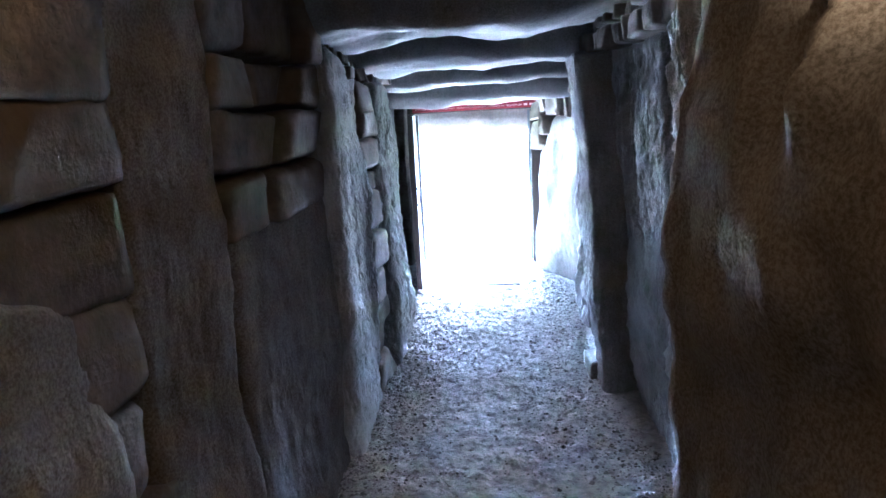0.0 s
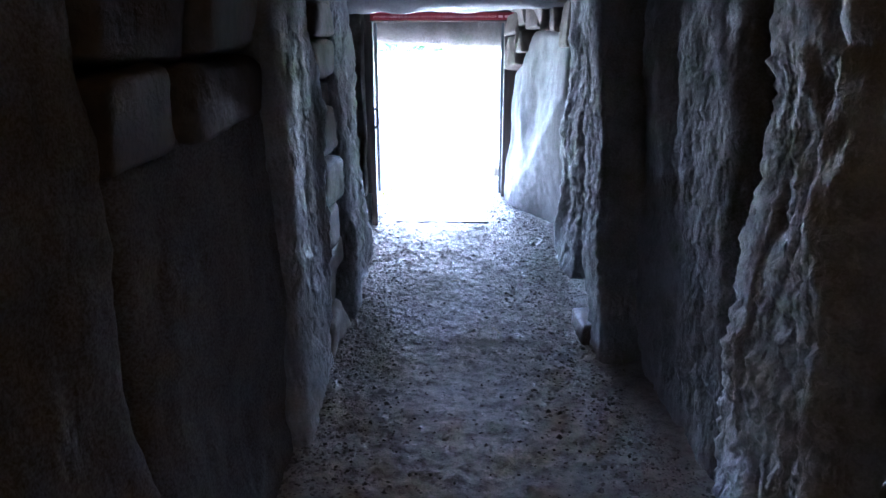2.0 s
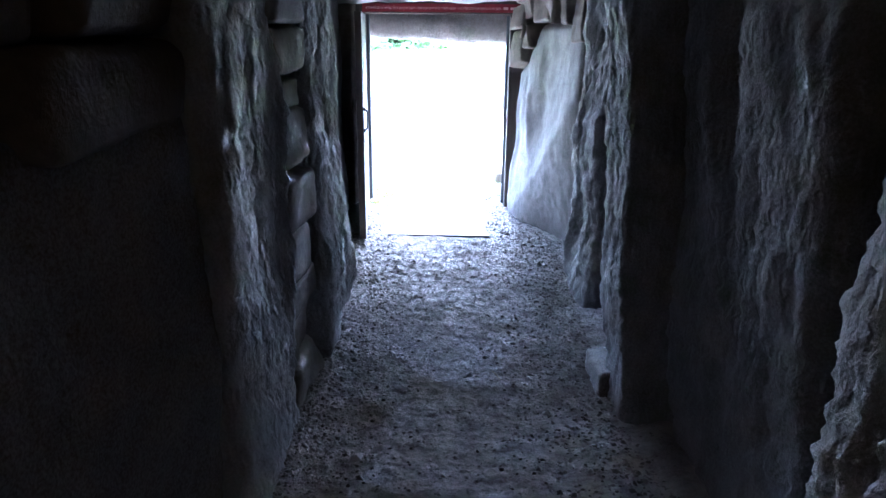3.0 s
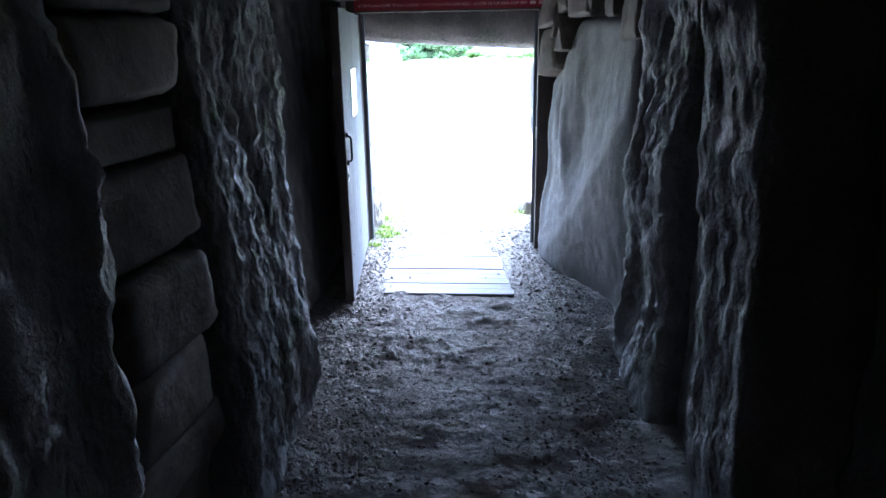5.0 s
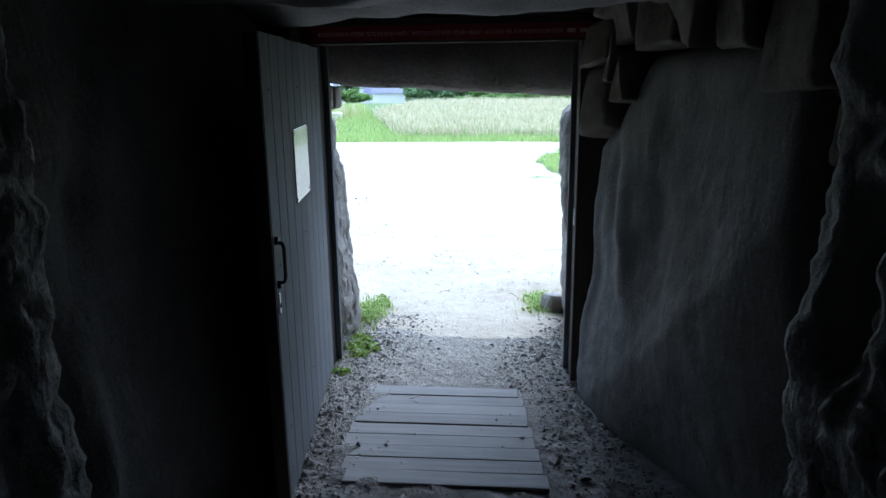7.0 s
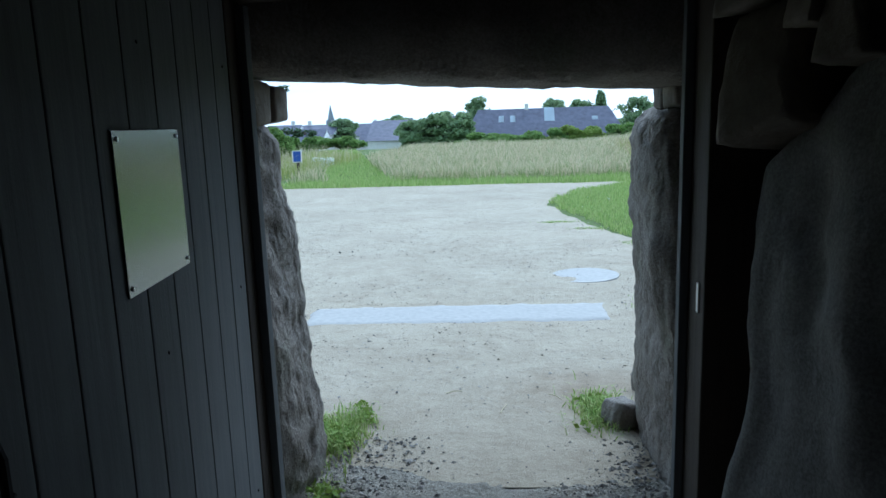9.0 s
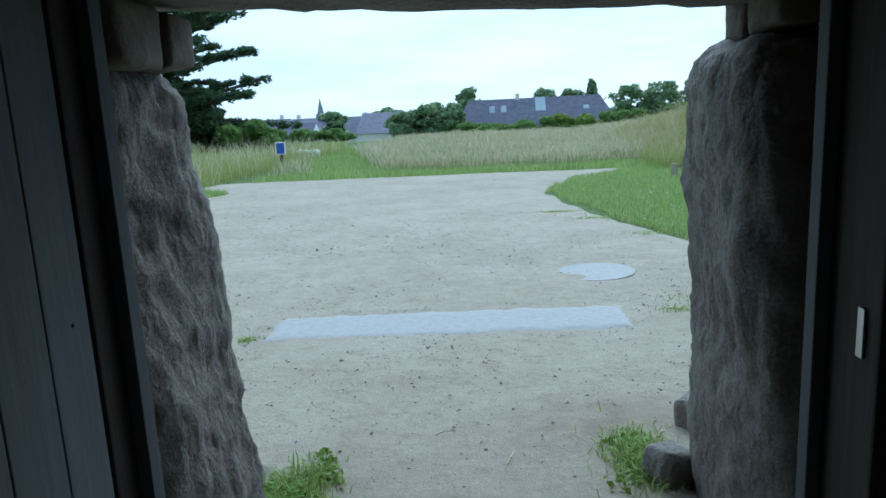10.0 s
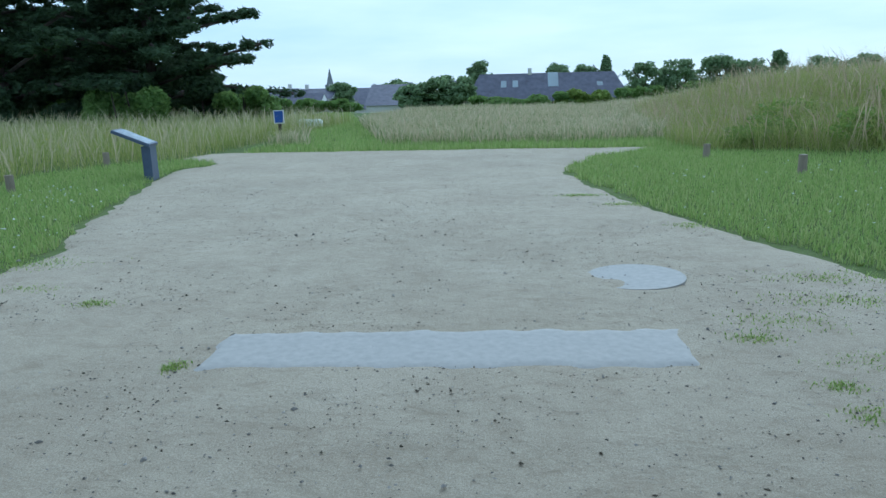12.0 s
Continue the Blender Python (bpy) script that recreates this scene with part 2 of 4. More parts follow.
TARMAC_DARK = plain("dark_pane", (0.05, 0.06, 0.075), 0.2)
BARK = plain("conifer_bark", (0.07, 0.055, 0.045), 0.9, 0, 0.4, 9, 0.8)
SLAB = plain("grey_ground_slab", (0.42, 0.4, 0.37), 0.85, 0, 0.1, 25, 0.4)
SPIRE_STONE = plain("church_stone", (0.22, 0.23, 0.25), 0.85, 0, 0.2, 1)
CREAM = plain("polished_notice", (0.26, 0.27, 0.255), 0.22, 0.7, 0.04, 3, 0.01)
STRAW = plain("straw", (0.6, 0.52, 0.34), 0.8)


def pebble_material():
    k = Mat("pebbles", rough=0.85, spec=0.25)
    k.color(k.ramp(k.island(), [(0.0, (0.11, 0.1, 0.09)), (0.5, (0.24, 0.222, 0.2)), (1.0, (0.4, 0.375, 0.34))]))
    return k.m


PEBBLE = pebble_material()


# ---- building blocks ----
def obj(name, verts, faces, mat, parent=None, label="", smooth=True):
    me = bpy.data.meshes.new(name)
    me.from_pydata([tuple(v) for v in verts], [], faces)
    if smooth:
        me.shade_smooth()
    if mat:
        me.materials.append(mat)
    o = new(name, me)
    if parent:
        o.parent = parent
    if label:
        o["label"] = label
    return o


def part(name, bm, mat, parent=None, label="", smooth=False):
    me = bpy.data.meshes.new(name)
    bm.to_mesh(me)
    bm.free()
    if smooth:
        me.shade_smooth()
    if mat:
        me.materials.append(mat)
    o = new(name, me)
    if parent:
        o.parent = parent
    if label:
        o["label"] = label
    return o


def box_bm(x0, x1, y0, y1, z0, z1, bevel=0.0, m=None):
    bm = bmesh.new()
    bmesh.ops.create_cube(bm, size=1, matrix=Matrix.Translation(((x0 + x1) / 2, (y0 + y1) / 2, (z0 + z1) / 2)) @ Matrix.Diagonal((x1 - x0, y1 - y0, z1 - z0, 1)))
    if bevel:
        bmesh.ops.bevel(bm, geom=bm.edges[:], offset=bevel, segments=2, affect="EDGES", profile=0.6)
    if m:
        bmesh.ops.transform(bm, matrix=m, verts=bm.verts)
    return bm


def cyl_bm(r0, r1, h, seg=12, m=None):
    bm = bmesh.new()
    bmesh.ops.create_cone(bm, cap_ends=True, segments=seg, radius1=r0, radius2=r1, depth=h, matrix=Matrix.Translation((0, 0, h / 2)))
    if m:
        bmesh.ops.transform(bm, matrix=m, verts=bm.verts)
    return bm


LATTICES = {}


def lattice(nx, ny, nz):
    """Surface points in [-1, 1] and quads of a box cut into nx * ny * nz."""
    if (nx, ny, nz) in LATTICES:
        return LATTICES[nx, ny, nz]
    ids, pts, faces = {}, [], []

    def at(i, j, k):
        if (i, j, k) not in ids:
            ids[i, j, k] = len(pts)
            pts.append((2 * i / nx - 1, 2 * j / ny - 1, 2 * k / nz - 1))
        return ids[i, j, k]

    for i in range(nx):
        for j in range(ny):
            faces.append((at(i, j, 0), at(i, j + 1, 0), at(i + 1, j + 1, 0), at(i + 1, j, 0)))
            faces.append((at(i, j, nz), at(i + 1, j, nz), at(i + 1, j + 1, nz), at(i, j + 1, nz)))
    for i in range(nx):
        for k in range(nz):
            faces.append((at(i, 0, k), at(i + 1, 0, k), at(i + 1, 0, k + 1), at(i, 0, k + 1)))
            faces.append((at(i, ny, k), at(i, ny, k + 1), at(i + 1, ny, k + 1), at(i + 1, ny, k)))
    for j in range(ny):
        for k in range(nz):
            faces.append((at(0, j, k), at(0, j, k + 1), at(0, j + 1, k + 1), at(0, j + 1, k)))
            faces.append((at(nx, j, k), at(nx, j + 1, k), at(nx, j + 1, k + 1), at(nx, j, k + 1)))
    LATTICES[nx, ny, nz] = (np.array(pts, float), faces)
    return LATTICES[nx, ny, nz]


def rough_block(size, cuts, seed, rounding=0.35, lump=0.06, ridge=0.03, grit=0.008, ridge_stretch=(8.0, 8.0, 1.8), shape=None, knobs=0.35):
    """A rounded, weathered block of stone round its own centre: points and quads. shape(p, q) may bend the points first."""
    p, faces = lattice(*cuts)
    half = np.array(size) / 2
    cube = p.copy()
    r = rounding * half.min()
    core = np.clip(cube * half, -(half - r), half - r)
    off = cube * half - core
    ln = np.linalg.norm(off, axis=1, keepdims=True)
    q = np.where(ln > 1e-9, core + off / np.maximum(ln, 1e-9) * np.minimum(ln, r), core)
    if shape:
        q = shape(cube, q)
    n = cube ** 3
    n /= np.maximum(np.linalg.norm(n, axis=1, keepdims=True), 1e-9)
    out = []
    sx, sy, sz = ridge_stretch
    o = Vector((seed * 7.31, seed * 3.17, seed * 1.91))
    for v, d in zip(q, n):
        a = Vector(v) + o
        h = lump * noise.noise(a * 1.7) + knobs * lump * noise.fractal(a * 4.1, 0.8, 2.1, 4)
        if ridge:
            h += ridge * (0.3 - abs(noise.noise(Vector((a.x * sx, a.y * sy, a.z * sz))))) + 0.6 * ridge * noise.noise(Vector((a.x * sx * 2.3, a.y * sy * 2.3, a.z * sz * 2.0)))
        if grit:
            h += grit * noise.fractal(a * 19, 0.7, 2.2, 3)
        out.append((v[0] + d[0] * h, v[1] + d[1] * h, v[2] + d[2] * h))
    return out, faces


def orthostat(name, foot0, foot1, height, thick, seed, mat, label, side, lean=0.0, top_cut=0.0, cuts=(40, 12, 84), category="standing stone", lump=0.045, ridge=0.014,
              taper=0.1, bulge=0.0, rounding=0.4, group="passage stones", grit=0.007, knobs=0.35, corner=None, marks=()):
    """An upright slab. foot0 to foot1: the plan line of its inner face. side: +1 when the stone lies on the +x side. lean: how far its top leans inwards."""
    a, b = Vector(foot0), Vector(foot1)
    w = (b - a).length
    along = (b - a).normalized()
    outw = Vector((along.y, -along.x)) * (1 if (Vector((along.y, -along.x)).x > 0) == (side > 0) else -1)
    sunk = 0.25

    def shape(c, q):
        u = (c[:, 2] + 1) / 2
        q = q.copy()
        q[:, 0] *= 1 - taper * u ** 2
        q[:, 1] *= 1 - 0.25 * u
        q[:, 1] += -lean * (u - 0.13) + 0
        q[:, 1] -= bulge * np.exp(-((u - 0.35) / 0.22) ** 2)
        q[:, 2] += top_cut * c[:, 0] * np.clip(u - 0.6, 0, 1)
        if corner:
            start, drop = corner
            q[:, 2] -= drop * np.clip((c[:, 0] * np.sign(start) - abs(start)) / (1 - abs(start)), 0, 1) * u ** 1.5
        # marks on the inner face: grooves and arrises (two ends, width, height) and hollows or swellings (centre, radii, height)
        inner = np.clip(-c[:, 1], 0, 1)
        px, pz = c[:, 0] * w / 2, q[:, 2] + (height + sunk) / 2 - sunk
        for mark in marks:
            if mark[0] == "swell":
                (mx, mz), (rx, rz), rise = mark[1:]
                h = rise * np.exp(-((px - mx) / rx) ** 4 - ((pz - mz) / rz) ** 4)
            else:
                (x0, z0), (x1, z1), width, rise = mark[1:]
                ln = math.hypot(x1 - x0, z1 - z0)
                k = np.clip(((px - x0) * (x1 - x0) + (pz - z0) * (z1 - z0)) / ln ** 2, 0, 1)
                if mark[0] == "undercut":
                    below = ((px - x0) * (z1 - z0) - (pz - z0) * (x1 - x0)) / ln
                    below = below * (1 if x1 > x0 else -1)
                    h = np.where(below > 0, -np.minimum(rise, below * rise / width), rise * 0.35 * np.exp(-(below / width) ** 2) - rise * 0.35) + rise * 0.35
                else:
                    wob = 0.3 * width * np.sin(k * 17 + seed)
                    dist = np.hypot(px - x0 - k * (x1 - x0) + wob, pz - z0 - k * (z1 - z0))
                    h = rise * np.exp(-(dist / width) ** 2) * np.sin(np.pi * np.clip(k, 0.06, 0.94))
            q[:, 1] -= h * inner
        return q

    pts, faces = rough_block((w, thick, height + sunk), cuts, seed, rounding, lump, ridge, grit, shape=shape, knobs=knobs)
    mid = (a + b) / 2 + outw * thick / 2
    # local x along the wall, local y outwards, z up
    world_pts = [(mid.x + along.x * x + outw.x * y, mid.y + along.y * x + outw.y * y, z + (height + sunk) / 2 - sunk) for x, y, z in pts]
    if along.x * outw.y - along.y * outw.x < 0:
        faces = [f[::-1] for f in faces]
    o = obj(name, world_pts, faces, mat)
    o.data.validate()
    return tagged(o, label, category, group)


def boulder(name, centre, size, seed, mat, label="", cuts=(10, 8, 7), rz=0.0, parent=None, lump=None, rounding=0.8, category="stone", group="", skewed=0.0):
    m = min(size)
    rnd_c = random.Random(seed)
    corner = np.array([[[[rnd_c.uniform(-1, 1) * skewed * size[a] for a in range(3)] for _ in range(2)] for _ in range(2)] for _ in range(2)])

    def shape(c, q):
        q = q.copy()
        u = (c + 1) / 2
        for a in (0, 1):
            for b in (0, 1):
                for d in (0, 1):
                    wgt = (u[:, 0] if a else 1 - u[:, 0]) * (u[:, 1] if b else 1 - u[:, 1]) * (u[:, 2] if d else 1 - u[:, 2])
                    q += wgt[:, None] * corner[a, b, d]
        return q

    pts, faces = rough_block(size, cuts, seed, rounding, m * 0.16 if lump is None else lump, m * 0.05, m * 0.02, (3, 3, 3), shape if skewed else None)
    c, s = math.cos(rz), math.sin(rz)
    o = obj(name, [(centre[0] + x * c - y * s, centre[1] + x * s + y * c, centre[2] + z) for x, y, z in pts], faces, mat, parent)
    if label and not parent:
        tagged(o, label, category, group)
    return o


def stones_panel(wall, x, y0, y1, z0, z1, seed, rows, lengths, depth=0.22, side=-1, jitter=0.02, skew=0.0, mat=DRYSTONE):
    """Courses of flat dry stones, each a part of the wall, their faces in the plane x (shifted by skew per metre of y)."""
    rnd = random.Random(seed)
    z = z0
    while z < z1 - 0.02:
        h = rnd.uniform(*rows)
        if z1 - z - h < rows[0] * 0.6:
            h = z1 - z
        y = y0
        while y < y1 - 0.02:
            ln = rnd.uniform(*lengths)
            if y1 - y - ln < lengths[0] * 0.6:
                ln = y1 - y
            face = x + skew * (y + ln / 2 - y0) + rnd.uniform(-jitter, jitter)
            d = depth * rnd.uniform(0.85, 1.15)
            hh = h * rnd.uniform(0.88, 1.04)
            boulder("stone", (face + side * d / 2, y + ln / 2, z + hh / 2), (d, ln * rnd.uniform(0.9, 1.0), hh), rnd.randint(1, 900), mat,
                    cuts=(7, 11, 9), parent=wall, rounding=0.3, lump=min(ln, h) * 0.13, skewed=0.095)
            y += ln
        z += h


# ---- ground ----
def smoothstep(a, b, v):
    u = min(1.0, max(0.0, (v - a) / (b - a)))
    return u * u * (3 - 2 * u)


def ground_z(x, y):
    z = -0.035 - 4.2 * smoothstep(42, 115, y)
    z += 0.7 * smoothstep(3.4, 8.5, x) * smoothstep(11, 20, y) * (1 - smoothstep(35, 50, y))
    z += 0.12 * smoothstep(-5.5, -11.0, x) * smoothstep(11, 20, y) * (1 - smoothstep(35, 50, y)) if x < 0 else 0
    return z + 0.02 * noise.noise((x * 0.5, y * 0.5, 3.0)) * (1 if y > 9 else 0)


def grid_sheet(name, xs, ys, zf, mat, keep=None):
    verts = [(x, y, zf(x, y)) for y in ys for x in xs]
    n = len(xs)
    faces = []
    for j in range(len(ys) - 1):
        for i in range(n - 1):
            if keep is None or keep((xs[i] + xs[i + 1]) / 2, (ys[j] + ys[j + 1]) / 2):
                faces.append((j * n + i, j * n + i + 1, (j + 1) * n + i + 1, (j + 1) * n + i))
    return obj(name, verts, faces, mat)


def spread(a, b, n):
    return [a + (b - a) * i / n for i in range(n + 1)]


gx = [-3000, -900, -300, -120, -60] + spread(-40, 40, 160) + [60, 120, 300, 900, 3000]
gy = [-3000, -600, -100, -30] + spread(-10, 60, 140) + [70, 80, 90, 100, 110, 120, 160, 250, 500, 1000, 3000]
tagged(grid_sheet("ground", gx, gy, ground_z, GROUND), "grassy ground reaching to the horizon", "ground", kind="structure")

PATH_L = [(8.55, -0.98), (8.9, -1.0), (9.2, -1.9), (9.6, -3.2), (12.1, -3.66), (12.8, -3.7), (14.1, -4.25), (16.2, -4.85), (17.2, -5.2), (18.4, -5.45), (19.0, -5.12), (19.4, -5.2), (20.3, -6.3), (20.9, -6.2), (21.3, -5.6)]
PATH_R = [(8.55, 0.62), (8.9, 0.7), (9.2, 1.5), (9.6, 2.9), (11.9, 2.22), (12.76, 1.83), (13.36, 1.62), (14.1, 1.36), (15.3, 1.04), (16.4, 0.79), (17.6, 0.62), (18.3, 0.74), (19.7, 1.3), (20.6, 2.1), (21.3, 2.7)]


def along(table, y):
    for (a, u), (b, v) in zip(table, table[1:]):
        if y <= b:
            return u + (v - u) * max(0.0, (y - a) / (b - a))
    return table[-1][1]


def on_path(x, y):
    if not 8.5 < y < 21.1:
        return False
    return along(PATH_L, y) + 0.18 * noise.noise((x * 2, y * 2, 1)) < x < along(PATH_R, y) + 0.18 * noise.noise((x * 2, y * 2, 5))


def build_path():
    verts, faces = [], []
    ys = spread(8.3, 21.1, 256)
    cols = 48
    for y in ys:
        l = along(PATH_L, y) + 0.12 * noise.noise((0, y * 1.7, 1)) + 0.06 * noise.noise((0, y * 6, 1))
        r = along(PATH_R, y) + 0.12 * noise.noise((9, y * 1.7, 5)) + 0.06 * noise.noise((9, y * 6, 5))
        for i in range(cols + 1):
            u = i / cols
            x = l + (r - l) * u
            edge = min(u, 1 - u) * (r - l)
            z = 0.012 * noise.noise((x * 1.1, y * 1.1, 8)) + 0.004 * noise.noise((x * 5, y * 5, 8)) - 0.045 * (1 - smoothstep(0, 0.22, edge))
            verts.append((x, y, z))
    n = cols + 1
    for j in range(len(ys) - 1):
        for i in range(cols):
            faces.append((j * n + i, j * n + i + 1, (j + 1) * n + i + 1, (j + 1) * n + i))
    return tagged(obj("sand_path", verts, faces, SAND), "pale compacted sand forecourt with scattered grit", "path", kind="structure")


build_path()


def floor_z(x, y):
    """Trodden earth: low swells, clods and crumbs, smoother where feet tread, heaped at the foot of the stones."""
    edge = smoothstep(0.35, 0.85, abs(x - 0.2))
    clod = noise.noise((x * 13, y * 15, 2))
    z = 0.014 * noise.noise((x * 2.2, y * 2.2, 2)) + 0.02 * noise.noise((x * 6, y * 8, 2)) + 0.03 * max(0.0, clod) ** 0.8 * (0.5 + noise.noise((x * 3, y * 3, 7))) + 0.009 * noise.noise((x * 24, y * 27, 2))
    return 0.004 + z * (1 - 0.5 * smoothstep(6.5, 7.2, y)) - 0.05 * smoothstep(8.25, 8.6, y) + 0.02 * edge


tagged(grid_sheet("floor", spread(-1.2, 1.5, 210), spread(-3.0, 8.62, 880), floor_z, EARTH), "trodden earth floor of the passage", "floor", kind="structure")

# ---- cairn that closes the place ----
def core(name, x0, x1, y0, y1, z0, z1, label):
    pts, faces = rough_block((x1 - x0, y1 - y0, z1 - z0), (8, 20, 10), len(name), 0.1, 0.05, 0, 0.0)
    o = obj(name, [(p[0] + (x0 + x1) / 2, p[1] + (y0 + y1) / 2, p[2] + (z0 + z1) / 2) for p in pts], faces, CORE)
    return tagged(o, label, "wall", kind="structure")


# Plain blocks added behind and over the slabs to keep daylight out.
core("wall_west", -3.2, -1.12, -3.2, 8.2, -0.2, 3.2, "added dark rubble core of the cairn, keeping light out")
core("wall_east", 1.5, 3.6, -3.2, 8.3, -0.2, 3.2, "added dark rubble of the cairn beside the passage, keeping light out")
core("wall_south", -3.2, 3.6, -4.6, -2.9, -0.2, 3.2, "unseen dark rubble core behind the chamber, keeping light out")
core("ceiling", -3.2, 3.6, -4.4, 8.1, 2.75, 3.6, "added dark rubble over the roof slabs, keeping light out")


# ---- roof slabs ----
def capstone(name, y0, y1, z, thick, x0, x1, seed, mat, label, tilt=0.0, lump=0.07, ridge=0.02):
    pts, faces = rough_block((x1 - x0, y1 - y0, thick), (44, 18, 10), seed, 0.55, lump, ridge, 0.008, (1.2, 4, 4))
    o = obj(name, [(p[0] + (x0 + x1) / 2, p[1] + (y0 + y1) / 2, p[2] + z + thick / 2 + tilt * p[0]) for p in pts], faces, mat)
    return tagged(o, label, "roof slab", "roof slabs")


capstone("capstone", -3.0, 3.0, 2.3, 0.7, -1.6, 1.9, 3, GRANITE_BROWN, "huge brown granite roof slab over the chamber")
capstone("capstone", 3.05, 4.0, 2.12, 0.6, -1.35, 1.7, 5, GRANITE_SMOOTH, "pale granite roof slab over the passage", 0.02)
capstone("capstone", 4.1, 5.0, 2.01, 0.6, -1.35, 1.7, 8, GRANITE_SMOOTH, "pale granite roof slab with a worn lower edge", 0.02)
capstone("capstone", 5.15, 6.1, 1.93, 0.6, -1.35, 1.7, 12, GRANITE_SMOOTH, "pale granite roof slab resting on the passage stones", 0.02)
capstone("capstone", 6.25, 7.72, 1.8, 0.6, -1.35, 1.6, 14, GRANITE_SMOOTH, "broad pale granite roof slab behind the door", 0.0)
capstone("lintel_stone", 7.98, 8.68, 1.475, 0.75, -1.7, 1.5, 17, GRANITE_OUT, "heavy weathered granite lintel over the entrance", -0.05, 0.028)

# ---- standing stones, west side ----
orthostat("standing_stone", (-0.64, -1.2), (-0.5, 1.5), 1.8, 0.4, 21, GRANITE_BROWN, "large brown granite slab in the chamber", -1, top_cut=-1.1, ridge=0.006)
orthostat("standing_stone", (-0.57, 1.62), (-0.53, 2.2), 2.25, 0.34, 22, GRANITE_BROWN, "smooth dark brown granite slab beside the chamber", -1, ridge=0.005, taper=0.02)
orthostat("standing_stone", (-0.53, 2.2), (-0.47, 3.2), 1.4, 0.34, 23, GRANITE_BROWN, "low dark granite slab under dry stones", -1, ridge=0.006, rounding=0.3, taper=0.04)
orthostat("standing_stone", (-0.42, 3.2), (-0.485, 4.04), 2.05, 0.36, 24, GRANITE_ROUGH, "rough grey granite slab with a grazing-lit face", -1, ridge=0.008, taper=0.06, grit=0.016, lump=0.04,
          marks=(("arris", (0.28, 0.1), (0.34, 1.9), 0.035, 0.035), ("groove", (-0.1, 1.7), (0.05, 0.7), 0.03, -0.02)))
orthostat("standing_stone", (-0.45, 4.5), (-0.54, 5.4), 1.95, 0.36, 25, GRANITE, "furrowed grey granite slab with green stains at its foot", -1, ridge=0.005, bulge=0.02, lean=-0.01, taper=0.03, grit=0.016,
          cuts=(60, 12, 110), marks=(("groove", (-0.16, 1.45), (0.2, 0.72), 0.03, -0.045), ("arris", (-0.02, 0.78), (0.24, 0.6), 0.04, 0.03), ("groove", (-0.1, 0.75), (0.02, 0.05), 0.045, -0.04),
                                     ("groove", (0.22, 1.75), (0.3, 1.1), 0.02, -0.02), ("groove", (0.12, 0.6), (0.25, 0.1), 0.025, -0.025), ("arris", (0.3, 0.45), (0.42, 0.0), 0.06, 0.04)))
orthostat("standing_stone", (-0.76, 5.45), (-0.9, 7.5), 1.85, 0.3, 26, GRANITE_SMOOTH, "smooth tall granite slab behind the open door", -1, ridge=0.006, taper=0.03,
          marks=(("arris", (-0.75, 0.05), (-0.7, 1.1), 0.07, 0.05), ("groove", (-0.72, 1.0), (-0.55, 1.6), 0.06, -0.03)))
# ---- standing stones, east side ----
orthostat("standing_stone", (1.0, -1.4), (0.745, 1.6), 2.45, 0.45, 31, GRANITE_BROWN, "large dark brown granite slab, lamplit at its top", 1, lump=0.1, taper=0.0, ridge=0.008, rounding=0.16, cuts=(90, 12, 90),
          marks=(("swell", (0.78, 1.86), (0.1, 0.09), -0.05), ("swell", (1.02, 1.78), (0.07, 0.12), -0.045), ("swell", (0.62, 1.72), (0.06, 0.08), -0.04), ("swell", (0.9, 1.98), (0.16, 0.08), 0.045), ("swell", (1.22, 1.86), (0.07, 0.1), -0.04),
                 ("arris", (0.7, 1.98), (0.72, 1.6), 0.03, 0.035), ("arris", (0.92, 1.92), (0.9, 1.58), 0.03, 0.04), ("arris", (1.14, 1.95), (1.1, 1.5), 0.03, 0.035), ("groove", (0.5, 2.0), (0.5, 1.6), 0.04, -0.035), ("arris", (1.4, 2.1), (1.42, 0.6), 0.04, 0.03)))
orthostat("standing_stone", (0.9, 2.02), (1.05, 2.84), 2.2, 0.36, 32, GRANITE_ROUGH, "rough pale granite slab with deep furrows", 1, ridge=0.03, lump=0.06, taper=0.15, lean=0.1, grit=0.024, rounding=0.3,
          cuts=(60, 16, 120), marks=(("groove", (-0.3, 1.9), (-0.2, 1.1), 0.03, -0.04), ("groove", (-0.15, 1.2), (-0.3, 0.2), 0.03, -0.04), ("groove", (0.1, 1.6), (0.15, 0.5), 0.035, -0.035)))
orthostat("standing_stone", (1.12, 2.98), (1.03, 3.98), 2.05, 0.36, 33, GRANITE, "dark furrowed granite slab", 1, ridge=0.01, taper=0.05, grit=0.015, lean=0.2,
          marks=(("arris", (0.2, 1.95), (0.1, 1.0), 0.035, 0.05), ("groove", (0.05, 1.8), (0.0, 0.9), 0.035, -0.03)))
orthostat("standing_stone", (0.85, 4.0), (0.83, 4.36), 2.0, 0.46, 34, GRANITE, "dark granite slab with a rough edge", 1, ridge=0.006, taper=0.03, grit=0.012, lean=0.21, rounding=0.22, cuts=(24, 24, 84))
orthostat("standing_stone", (1.02, 4.32), (1.0, 5.3), 1.95, 0.3, 37, GRANITE, "recessed dark granite slab", 1, ridge=0.01)
orthostat("standing_stone", (0.9, 5.22), (0.83, 5.95), 1.95, 0.36, 35, GRANITE, "narrow grey granite slab with deep hollows", 1, ridge=0.007, lump=0.1, taper=0.1, grit=0.013,
